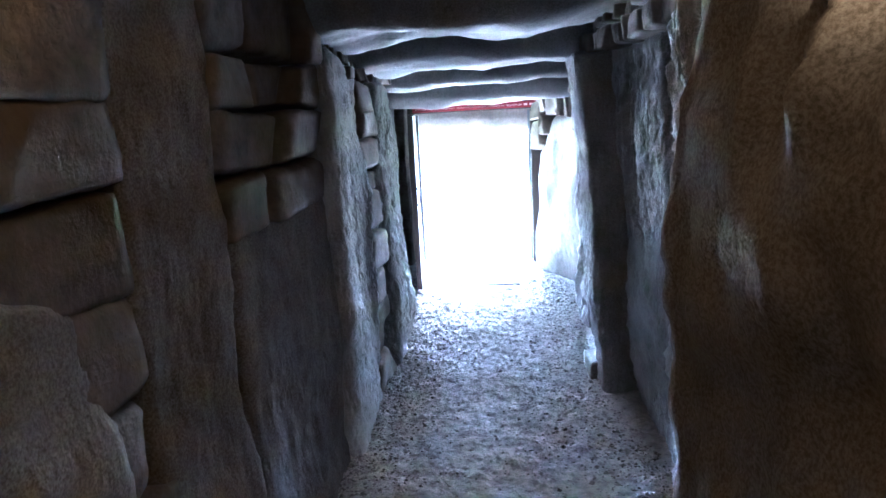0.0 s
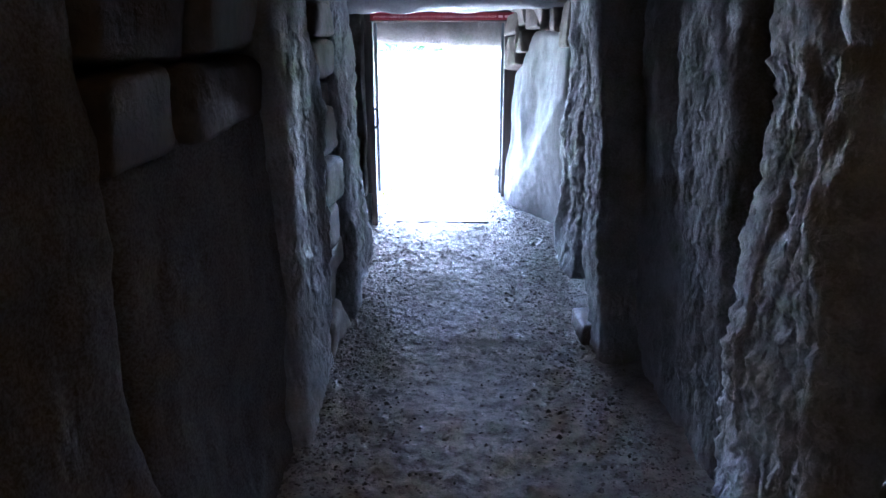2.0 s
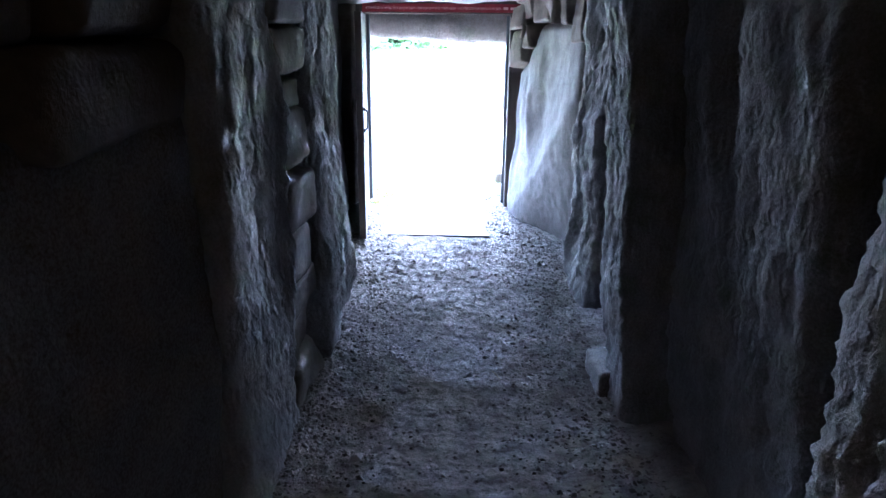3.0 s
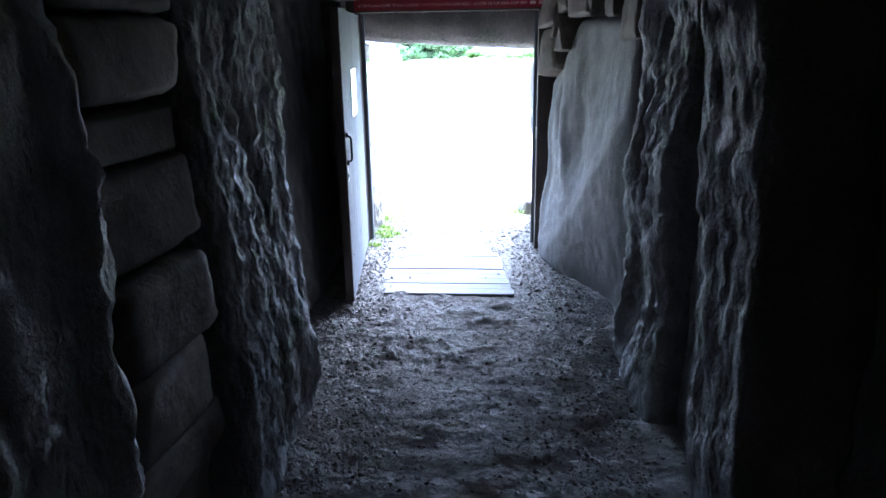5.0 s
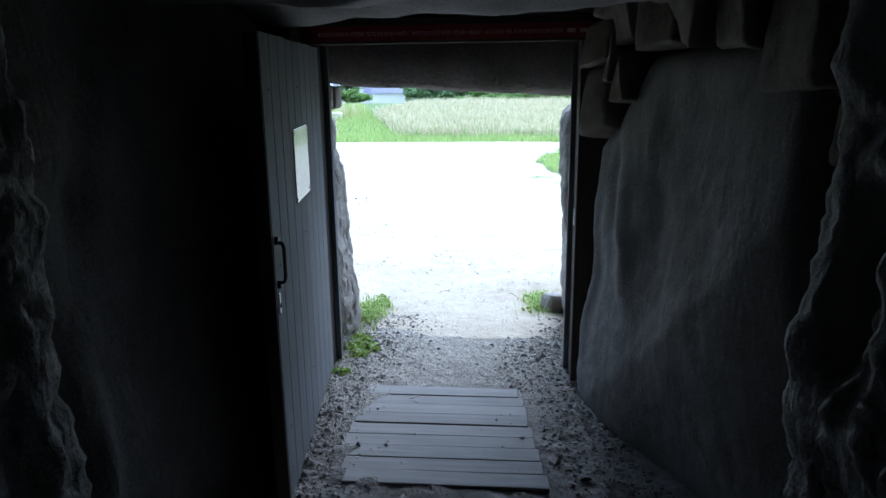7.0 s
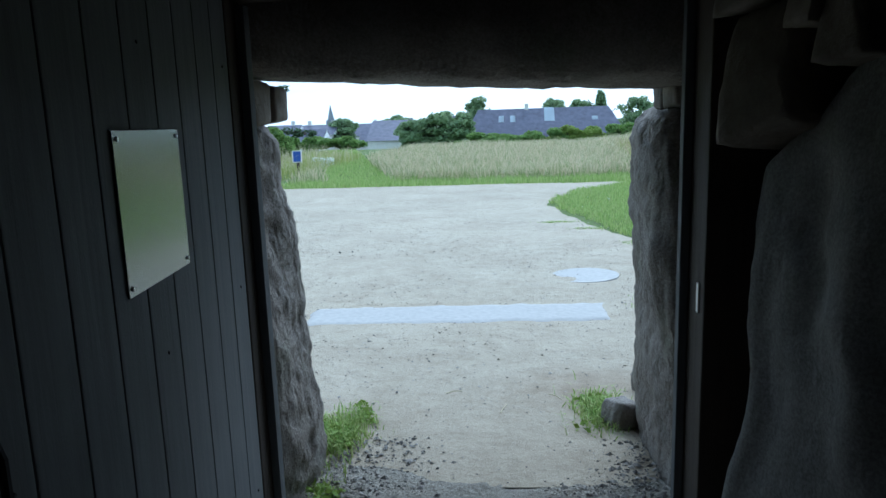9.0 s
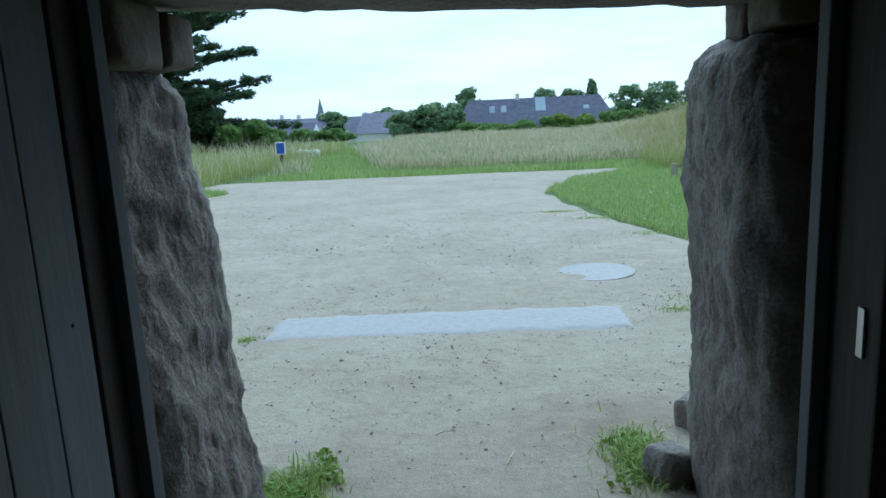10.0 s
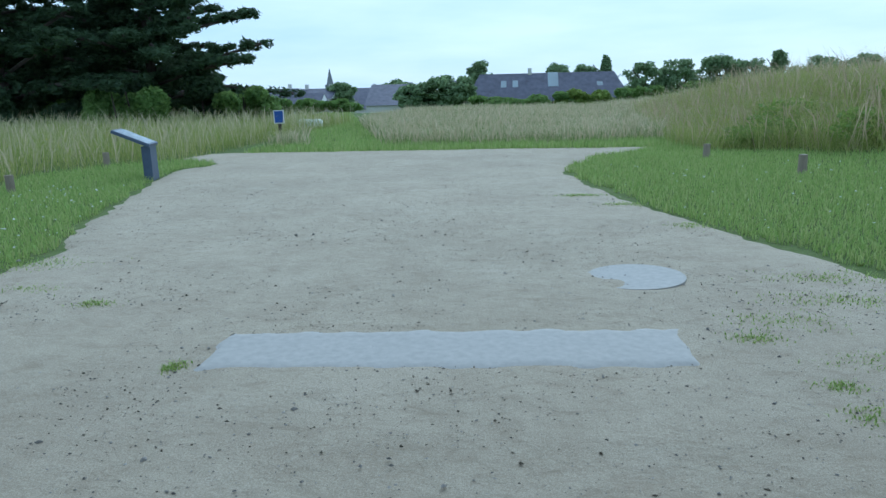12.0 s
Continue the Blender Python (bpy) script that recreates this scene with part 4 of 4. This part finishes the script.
blades("tall_grass", pts, [(0.55 + 0.25 * noise.noise((x, y, 1)) + 0.15 * noise.noise((x * 3, y * 3, 1))) * random.uniform(0.35, 1.15) for x, y, z in pts], rng.uniform(0.006, 0.012, len(pts)), TALL_BANK, "tall green grass behind the lawn", 10, 1.4)
pts = scatter(10, 8000, -18, -6, 12.0, 34, tall_left)
blades("tall_grass", pts, [(0.7 + 0.15 * noise.noise((x, y, 1))) * random.uniform(0.6, 1.15) for x, y, z in pts], rng.uniform(0.005, 0.011, len(pts)), TALL, "dry seeding grass under the conifer", 11, 1.0, seeds=0.6)


def leaf_cloud(centres, n, size, seed, flat=1.0, elong=1.6):
    """Leaves round weighted centres (x, y, z, rx, ry, rz): points and quads."""
    rng = np.random.default_rng(seed)
    c = np.array(centres, float)
    wgt = c[:, 3] * c[:, 4] + c[:, 3] * c[:, 5]
    pick = rng.choice(len(c), n, p=wgt / wgt.sum())
    d = rng.normal(size=(n, 3))
    d /= np.linalg.norm(d, axis=1, keepdims=True)
    r = rng.uniform(0.55, 1.08, n)[:, None]
    p = c[pick, :3] + d * r * c[pick, 3:]
    u = rng.normal(size=(n, 3)) * np.array([1, 1, 0.5 * flat])
    u /= np.linalg.norm(u, axis=1, keepdims=True)
    w = np.cross(u, d + rng.normal(size=(n, 3)) * 0.7)
    w /= np.maximum(np.linalg.norm(w, axis=1, keepdims=True), 1e-6)
    s = (size * rng.uniform(0.6, 1.4, n))[:, None]
    v = np.stack([p - u * s * elong / 2, p + w * s * 0.5, p + u * s * elong / 2, p - w * s * 0.5], 1)
    f = (np.arange(n)[:, None] * 4 + np.arange(4)).tolist()
    return v.reshape(-1, 3).tolist(), f


def lumps(rnd, x, y, z0, rx, ry, h, n):
    out_c = []
    for _ in range(n):
        a, r = rnd.uniform(0, 2 * math.pi), rnd.uniform(0, 0.75) ** 0.7
        k = rnd.uniform(0.25, 0.45)
        zz = z0 + h * rnd.uniform(0.12, 0.8) * (1 - 0.35 * r)
        out_c.append((x + math.cos(a) * r * rx, y + math.sin(a) * r * ry, zz, rx * k, ry * k, h * k * 0.6))
    return out_c


def bush(x, y, rx, ry, h, n, size, mat, seed, label, name="bush", group=""):
    rnd = random.Random(seed)
    g = ground_z(x, y)
    root = new(name)
    root.location = (x, y, g)
    v, f = leaf_cloud(lumps(rnd, 0, 0, 0, rx, ry, h, 9), n, size, seed)
    obj("foliage", v, f, mat, root, smooth=False)
    for i in range(3):
        part("stem", cyl_bm(0.03 + 0.01 * h, 0.012, h * 0.6, 6, Matrix.Translation((rnd.uniform(-0.2, 0.2), rnd.uniform(-0.2, 0.2), -0.05)) @ Matrix.Rotation(rnd.uniform(-0.3, 0.3), 4, "X")), BARK, root)
    return tagged(root, label, "bush", group)


def far_tree(x, y, top, rx, n, size, mat, seed, label, slim=False):
    rnd = random.Random(seed)
    g = ground_z(x, y)
    h = top - g
    root = new("tree")
    root.location = (x, y, g)
    part("trunk", cyl_bm(0.06 * h * 0.5, 0.02 * h * 0.5, h * 0.75, 8), BARK, root)
    for i in range(4):
        part("limb", cyl_bm(0.02 * h * 0.5, 0.006 * h, h * 0.35, 6, Matrix.Translation((0, 0, h * (0.4 + 0.08 * i))) @ Matrix.Rotation(i * 1.7, 4, "Z") @ Matrix.Rotation(0.8, 4, "X")), BARK, root)
    cs = []
    for i in range(55):
        u = rnd.uniform(0.38, 0.97)
        k = (1 - u) * 1.1 + 0.12 if slim else math.sin(math.pi * min(1, (u - 0.3) / 0.75)) + 0.15
        a = rnd.uniform(0, 2 * math.pi)
        cs.append((math.cos(a) * rx * 0.75 * k * rnd.uniform(0.3, 1), math.sin(a) * rx * 0.75 * k * rnd.uniform(0.3, 1), h * u, rx * 0.22, rx * 0.22, h * 0.075))
    v, f = leaf_cloud(cs, n, size, seed)
    obj("crown", v, f, mat, root, smooth=False)
    return tagged(root, label, "tree")


def conifer(x, y, h, reach, seed, label):
    rnd = random.Random(seed)
    g = ground_z(x, y)
    root = new("conifer_tree")
    root.location = (x, y, g - 0.05)
    part("trunk", bar([(0, 0, 0), (0.08, 0.05, h * 0.3), (0.0, 0.1, h * 0.65), (0.05, 0, h)], 0.17, 10), BARK, root)
    centres = []
    for i in range(58):
        z0 = h * rnd.uniform(0.1, 0.97)
        a = rnd.uniform(0, 2 * math.pi)
        ln = reach * (1.12 - z0 / h) * rnd.uniform(0.65, 1.05) + 0.4
        tip = (math.cos(a) * ln, math.sin(a) * ln, z0 + ln * rnd.uniform(-0.05, 0.3))
        mid_p = (tip[0] * 0.5, tip[1] * 0.5, z0 + ln * 0.1)
        part("limb", bar([(0, 0, z0), mid_p, tip], 0.03 + 0.006 * ln, 5), BARK, root)
        for k in range(int(12 + ln * 9)):
            u = rnd.uniform(0.12, 1.06)
            spread_w = 0.75 * (1 - u * 0.72)
            cx = tip[0] * u + rnd.uniform(-1, 1) * spread_w
            cy = tip[1] * u + rnd.uniform(-1, 1) * spread_w
            cz = z0 + (tip[2] - z0) * u + ln * 0.05 * math.sin(math.pi * min(u, 1)) + rnd.uniform(-0.3, 0.16) * (1.1 - u)
            s = rnd.uniform(0.08, 0.24)
            centres.append((cx, cy, cz, s, s, s * 0.75))
    v, f = leaf_cloud(centres, 72000, 0.062, seed, 0.9, 3.6)
    obj("crown", v, f, LEAF_DARK, root, smooth=False)
    return tagged(root, label, "tree")


conifer(-12.6, 31.5, 8.5, 5.0, 3, "large dark spreading conifer beyond the lawn")
conifer(-17.0, 30.0, 9.0, 5.2, 6, "dark conifer with hanging layered boughs")
conifer(-14.8, 33.5, 8.0, 4.6, 9, "dark dense conifer behind the others")
conifer(-20.5, 31.5, 9.0, 5.2, 12, "dark tall conifer at the end of the row")
for i, x in enumerate((-24.5, -21.5, -18.5, -15.5, -12.8)):
    bush(x, 36.5, 2.0, 1.4, 2.3, 7000, 0.11, LEAF_DARK if i % 2 else LEAF_MID, 90 + i, "tall dense bush behind the conifers", group="bushes behind the conifers")
bush(-18.6, 29.6, 1.9, 1.3, 2.0, 9000, 0.09, LEAF_DARK, 17, "broad dark bush below the conifers")
bush(-20.8, 29.8, 1.9, 1.3, 1.8, 9000, 0.09, LEAF_MID, 18, "broad green bush below the conifers")
bush(-13.3, 30.2, 1.5, 1.2, 2.2, 9000, 0.09, LEAF_DARK, 14, "dense dark bush under the conifers")
bush(-16.6, 28.6, 1.6, 1.2, 1.9, 8000, 0.09, LEAF_DARK, 15, "dense dark bush in the conifers' shade")
bush(-10.4, 31.0, 1.2, 1.2, 2.1, 8000, 0.09, LEAF_DARK, 16, "dark bush under the conifer's edge")
bush(-11.9, 28.3, 1.3, 1.0, 2.1, 15000, 0.07, LEAF_MID, 11, "dark ivy-green bush under the conifer")
bush(-9.4, 31.5, 1.3, 1.2, 1.7, 9000, 0.08, LEAF_MID, 12, "green bush at the edge of the conifer")
bush(-14.6, 29.5, 1.3, 1.0, 1.2, 8000, 0.08, LEAF_DARK, 13, "dark bush in the conifer's shade")
for i, (x, y, rx, h) in enumerate(((3.9, 20.9, 0.6, 0.6), (4.7, 20.1, 0.7, 0.75), (5.6, 19.2, 0.7, 0.8), (6.4, 18.6, 0.8, 0.9), (5.4, 21.5, 0.9, 0.9), (7.0, 20.5, 1.0, 1.0))):
    bush(x, y, rx * 1.5, 0.8, h * 0.75, 2600, 0.04, LEAF_UNDER, 70 + i, "leafy green undergrowth in the tall grass", group="undergrowth of the bank")
for i, (x, h) in enumerate(((-15.5, 0.75), (-13.2, 0.65), (-11.2, 0.55))):
    bush(x, 52, 1.6, 1.2, h + 0.5, 5000, 0.11, LEAF_MID, 20 + i, "low round hedge bush before the village", group="field hedge")
rnd = random.Random(8)
for i in range(15):
    x = -2.4 + i * 1.45
    top = 0.82 + 0.055 * max(0, x) + 0.018 * max(0, x - 8) ** 1.3 + rnd.uniform(-0.12, 0.18)
    y = 50 + rnd.uniform(-1, 1)
    bush(x, y, 1.35, 1.1, top - ground_z(x, y), 4200, 0.12, LEAF_HEDGE if i in (4, 5) else LEAF_MID, 40 + i, "leafy green hedge bush along the field", group="far hedge")
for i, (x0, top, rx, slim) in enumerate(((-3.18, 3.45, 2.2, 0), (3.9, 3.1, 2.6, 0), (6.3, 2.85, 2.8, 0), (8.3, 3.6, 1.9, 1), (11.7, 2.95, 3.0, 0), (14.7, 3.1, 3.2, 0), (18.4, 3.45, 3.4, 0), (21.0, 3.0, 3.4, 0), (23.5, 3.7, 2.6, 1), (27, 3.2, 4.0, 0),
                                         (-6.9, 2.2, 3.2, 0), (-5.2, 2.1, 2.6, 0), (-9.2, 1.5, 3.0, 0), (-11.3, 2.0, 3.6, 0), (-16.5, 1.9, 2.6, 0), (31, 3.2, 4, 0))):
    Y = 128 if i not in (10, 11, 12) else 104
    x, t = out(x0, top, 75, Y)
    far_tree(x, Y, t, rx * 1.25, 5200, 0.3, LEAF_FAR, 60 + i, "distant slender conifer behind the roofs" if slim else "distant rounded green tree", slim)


# ---- chamber lamp: body never in view, assumed from warm light on the stones ----
def unseen_chamber_lamp():
    root = new("unseen_spotlight")
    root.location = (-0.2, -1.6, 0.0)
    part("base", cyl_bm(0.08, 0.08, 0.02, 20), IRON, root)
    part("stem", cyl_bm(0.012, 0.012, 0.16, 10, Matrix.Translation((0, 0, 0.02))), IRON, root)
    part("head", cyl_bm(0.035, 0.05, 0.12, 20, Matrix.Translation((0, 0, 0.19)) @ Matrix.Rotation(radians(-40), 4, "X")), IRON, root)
    return tagged(root, "assumed small black spotlight on the chamber floor, out of view", "lamp")


unseen_chamber_lamp()
# Two unseen warm spots, aimed at the stones that show lamplight.
for lamp_name, watts, cone, eye_at, aim in (("unseen_chamber_spot", 9.0, 31, (-0.2, -1.45, 0.36), (0.86, 1.05, 2.9)), ("unseen_chamber_spot", 6.0, 36, (-0.1, -1.45, 0.36), (-0.6, 1.2, 3.05))):
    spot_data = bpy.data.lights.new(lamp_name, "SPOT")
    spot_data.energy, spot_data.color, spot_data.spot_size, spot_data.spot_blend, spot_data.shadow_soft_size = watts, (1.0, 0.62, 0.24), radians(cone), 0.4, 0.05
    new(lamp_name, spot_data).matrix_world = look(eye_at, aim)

# ---- pebbles and weeds ----
def pebbles(name, pts, sizes, seed, label, mat=PEBBLE):
    rng = np.random.default_rng(seed)
    base = np.array([(1, 0, 0), (0, 1, 0), (-1, 0, 0), (0, -1, 0), (0, 0, 0.8), (0, 0, -0.6)], float)
    tri = np.array([(0, 1, 4), (1, 2, 4), (2, 3, 4), (3, 0, 4), (1, 0, 5), (2, 1, 5), (3, 2, 5), (0, 3, 5)])
    n = len(pts)
    a = rng.uniform(0, 6.28, n)
    v = base[None] * rng.uniform(0.6, 1.3, (n, 6, 1)) * np.array(sizes)[:, None, None] * np.stack([np.ones(n), rng.uniform(0.6, 1, n), rng.uniform(0.5, 0.8, n)], 1)[:, None]
    c, s = np.cos(a)[:, None], np.sin(a)[:, None]
    x, y = v[..., 0] * c - v[..., 1] * s, v[..., 0] * s + v[..., 1] * c
    v = np.stack([x, y, v[..., 2]], -1) + np.array(pts)[:, None]
    f = (np.arange(n)[:, None, None] * 6 + tri[None]).reshape(-1, 3).tolist()
    return tagged(obj(name, v.reshape(-1, 3).tolist(), f, mat, smooth=False), label, "gravel", kind="stuff")


def passage_edge_pts(n, seed):
    r = random.Random(seed)
    out_p = []
    while len(out_p) < n:
        y = r.uniform(1.0, 8.7)
        l = -0.5 - 0.25 * smoothstep(5.2, 6.2, y)
        rr = 1.1 - 0.25 * smoothstep(2.8, 4.2, y) - 0.3 * smoothstep(6.4, 7.7, y)
        if r.random() < 0.5:
            x = l + abs(r.gauss(0, 0.2))
        else:
            x = rr - abs(r.gauss(0, 0.22))
        on_deck = -0.52 < x < 0.33 and 6.69 < y < 7.58
        if on_deck and r.random() < 0.85:
            continue
        out_p.append((x, y, 0.024 if on_deck else max(floor_z(x, y), 0.001 if y > 8.3 else -1) + 0.002))
    return out_p


pts = passage_edge_pts(20000, 3)
pebbles("gravel", pts, np.random.default_rng(3).lognormal(-5.0, 0.45, len(pts)), 3, "loose gravel along the foot of the passage stones")
r = random.Random(9)
pts = [(x, y, floor_z(x, y)) for x, y in ((r.uniform(-0.5, 1.0), r.uniform(1.2, 6.7)) for _ in range(6000))]
pebbles("grit", pts, np.random.default_rng(4).lognormal(-5.2, 0.5, len(pts)), 4, "small stones trodden into the earth floor")
pts = []
while len(pts) < 14000:
    x, y = r.uniform(-4.5, 3), 8.6 + abs(r.gauss(0, 4.5))
    if on_path(x, y):
        pts.append((x, y, 0.002))
pebbles("path_grit", pts, np.random.default_rng(5).lognormal(-5.85, 0.55, len(pts)), 5, "scattered small stones on the sand path")


def dirt_material():
    k = Mat("dark_grit", rough=0.9, spec=0.15)
    k.color(k.ramp(k.island(), [(0.0, (0.06, 0.05, 0.038)), (0.6, (0.16, 0.135, 0.1)), (1.0, (0.3, 0.27, 0.22))]))
    return k.m


pts = []
while len(pts) < 7000:
    x, y = r.uniform(-4.5, 3), 8.7 + abs(r.gauss(0, 4.0))
    if on_path(x, y) and noise.noise((x * 0.9, y * 0.9, 11)) + 0.15 * abs(x) > r.uniform(-0.35, 0.45) and (y > 9.7 or r.random() < 0.25):
        pts.append((x, y, 0.001))
pebbles("dark_grit", pts, np.minimum(0.012, np.random.default_rng(15).lognormal(-5.6, 0.5, len(pts))), 15, "dark crumbs of earth and stone on the sand", dirt_material())


def weed_patch(x, y, rx, ry, n, h, seed, label, leaves=400):
    rnd = random.Random(seed)
    root = new("weed_clump")
    root.location = (x, y, -0.01)
    rng = np.random.default_rng(seed)
    p = np.stack([rng.normal(0, rx, n), rng.normal(0, ry, n), np.zeros(n)], 1)
    g = blades("grass_tuft", p, rng.uniform(0.4, 1.1, n) * h, rng.uniform(0.004, 0.009, n), LAWN, "", seed, 1.4)
    del g["category"]
    g.parent = root
    if leaves:
        v, f = leaf_cloud([(rnd.gauss(0, rx), rnd.gauss(0, ry), h * 0.35, 0.06, 0.06, h * 0.3) for _ in range(9)], leaves, 0.02, seed)
        obj("foliage", v, f, LEAF_BRIGHT, root, "yellow-green broad leaves", smooth=False)
    return tagged(root, label, "weeds")


weed_patch(-0.76, 8.72, 0.06, 0.11, 1100, 0.075, 1, "green grass tuft at the foot of the entrance boulder")
weed_patch(-0.69, 8.15, 0.035, 0.14, 160, 0.08, 2, "bright yellow-green weeds beside the door post", 700)
weed_patch(0.4, 8.98, 0.06, 0.11, 1100, 0.07, 3, "grass tuft round small stones at the entrance", 200)
for i, (x, y, sx, sy) in enumerate(((1.3, 13.5, 0.07, 0.06), (-3.06, 11.58, 0.12, 0.04), (-2.45, 11.3, 0.06, 0.03), (1.13, 10.08, 0.06, 0.06), (1.12, 10.34, 0.05, 0.03), (1.38, 10.6, 0.12, 0.06), (1.2, 11.1, 0.14, 0.08),
                                       (1.62, 11.45, 0.2, 0.08), (1.75, 11.9, 0.2, 0.08), (-1.55, 10.43, 0.03, 0.03), (0.6, 15.2, 0.12, 0.03), (0.95, 14.6, 0.12, 0.05), (-3.4, 12.2, 0.2, 0.1), (0.98, 10.86, 0.06, 0.04))):
    weed_patch(x, y, sx, sy, int(1100 * (sx + sy)) + 120, 0.03, 30 + i, "low patch of grass in the sand", 0)
boulder("stone", (0.48, 8.88, 0.045), (0.15, 0.15, 0.13), 71, GRANITE_OUT, "small grey stone in the grass at the entrance", rz=0.4, cuts=(18, 18, 16), rounding=0.5, skewed=0.12)
boulder("stone", (0.7, 9.3, 0.04), (0.24, 0.2, 0.16), 72, GRANITE_OUT, "rounded grey stone in the grass at the entrance", rz=1.0, cuts=(20, 18, 16), rounding=0.5, skewed=0.12)
boulder("foot_stone", (0.9, 4.36, 0.03), (0.19, 0.3, 0.19), 73, GRANITE_BROWN, "flat dark angular stone at the foot of a slab", rounding=0.14, skewed=0.14, cuts=(14, 16, 12))

# ---- waymark sign ----
def waymark():
    root = new("waymark_sign")
    root.location = (-6.19, 25.8, -0.05)
    part("post", box_bm(-0.04, 0.04, -0.03, 0.03, 0, 0.42, 0.004), WOOD_DARK, root)
    board = part("board", box_bm(-0.14, 0.14, -0.05, -0.031, 0.4, 0.74, 0.004), WHITE, root)
    part("face", box_bm(-0.115, 0.115, -0.056, -0.051, 0.42, 0.72, 0.002), BLUE, board, "blue printed face")
    return tagged(root, "small blue and white waymark sign on a post", "sign")


waymark()

# ---- dry stone infill ----
def infill(label):
    w = new("dry_stone_wall")
    return tagged(w, label, "wall", kind="structure")


w = infill("dry stone packing between the passage slabs")
stones_panel(w, -0.52, 3.98, 4.46, 0.0, 1.95, 5, (0.1, 0.25), (0.3, 0.5), 0.3, -1, 0.03)
w = infill("brown dry stone wall of the chamber")
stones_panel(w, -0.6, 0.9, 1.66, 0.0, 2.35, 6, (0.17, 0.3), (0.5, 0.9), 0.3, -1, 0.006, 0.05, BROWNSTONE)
w = infill("dry stones laid over the low slab")
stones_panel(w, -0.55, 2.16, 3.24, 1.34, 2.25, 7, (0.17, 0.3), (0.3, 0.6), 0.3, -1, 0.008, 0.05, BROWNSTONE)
w = infill("small packing stones over the passage slabs")
stones_panel(w, -0.55, 3.2, 5.4, 1.93, 2.25, 8, (0.06, 0.13), (0.1, 0.25), 0.25, -1, 0.04)
stones_panel(w, 0.98, 1.7, 4.3, 2.0, 2.35, 9, (0.07, 0.14), (0.1, 0.28), 0.25, 1, 0.04, -0.08)
stones_panel(w, 0.9, 4.3, 6.15, 1.82, 2.1, 10, (0.07, 0.14), (0.1, 0.24), 0.25, 1, 0.04)
for i, (yy, zz, ln, hh) in enumerate(((7.58, 1.42, 0.2, 0.26), (7.44, 1.6, 0.16, 0.2), (7.62, 1.68, 0.24, 0.2), (7.33, 1.54, 0.11, 0.24), (7.27, 1.73, 0.2, 0.17), (7.02, 1.72, 0.3, 0.2),
                                       (6.76, 1.73, 0.26, 0.19), (6.5, 1.72, 0.3, 0.22), (6.18, 1.68, 0.34, 0.3), (6.9, 1.86, 0.4, 0.14), (6.4, 1.87, 0.4, 0.14), (7.4, 1.85, 0.4, 0.14))):
    boulder("stone", (1.03 - 0.227 * (yy - 6.1), yy, zz), (0.28, ln, hh), 120 + i * 7, DRYSTONE, cuts=(8, 12, 10), rz=0.22, parent=w, rounding=0.22, lump=0.03, skewed=0.15)
stones_panel(w, 1.08, 1.5, 2.1, 0.0, 2.3, 16, (0.16, 0.3), (0.3, 0.5), 0.3, 1, 0.02)
stones_panel(w, 0.66, 7.8, 8.3, 0.0, 1.8, 12, (0.14, 0.26), (0.2, 0.4), 0.25, 1, 0.03)
stones_panel(w, -0.84, 8.1, 8.5, 1.36, 1.52, 13, (0.16, 0.2), (0.2, 0.3), 0.25, -1, 0.02)
stones_panel(w, 0.53, 8.25, 8.7, 1.36, 1.5, 14, (0.1, 0.14), (0.14, 0.24), 0.25, 1, 0.03)
stones_panel(w, 0.98, 5.85, 6.2, 0.0, 1.8, 15, (0.12, 0.3), (0.2, 0.35), 0.3, 1, 0.03)


# ---- small things on the grass ----
def flowers(n, seed, keep, box, mat, label):
    r = random.Random(seed)
    pts = []
    while len(pts) < n:
        x, y = r.uniform(box[0], box[1]), r.uniform(box[2], box[3])
        if keep(x, y):
            pts.append((x, y, ground_z(x, y) + r.uniform(0.06, 0.1) + (r.uniform(0.25, 0.55) if mat is YELLOW else 0)))
    o = pebbles("flower_heads", pts, np.random.default_rng(seed).uniform(0.008, 0.016, n), seed, label, mat)
    o["category"] = "flowers"


YELLOW = plain("yellow_petals", (0.75, 0.6, 0.05), 0.7)
flowers(260, 51, lawn_area, (-7.5, -3.5, 11, 16), WHITE, "small white clover heads in the lawn")
flowers(90, 52, lawn_area, (0.8, 5, 11, 18), WHITE, "scattered white clover heads in the lawn")
flowers(70, 53, tall_right, (3, 8, 14, 22), YELLOW, "yellow flower heads in the tall grass")
flowers(50, 54, tall_left, (-12, -7, 14, 22), YELLOW, "yellow flower heads behind the lawn")
boulder("white_marker_stone", (-6.6, 30.0, 0.12), (0.75, 0.35, 0.32), 91, WHITE, "low whitish marker lying in the grass beside the sign", rounding=0.6)


def straw(x, y, length, angle):
    z = 0.012
    d = (math.cos(angle) * length / 2, math.sin(angle) * length / 2)
    o = part("straw", bar([(x - d[0], y - d[1], z), (x, y, z + 0.006), (x + d[0], y + d[1], z)], 0.0022, 5), STRAW)
    return tagged(o, "dry pale straw stalk lying on the ground", "straw", "straws by the door")


for x, y, l, a in ((-0.52, 7.9, 0.16, 1.2), (-0.38, 7.75, 0.1, 1.9), (-0.5, 7.2, 0.14, 1.4), (-0.05, 9.0, 0.1, 1.3), (-0.3, 9.2, 0.08, 0.4), (0.2, 9.15, 0.09, 2.3), (0.1, 5.2, 0.08, 0.7), (0.35, 4.4, 0.09, 2.0)):
    straw(x, y, l, a)
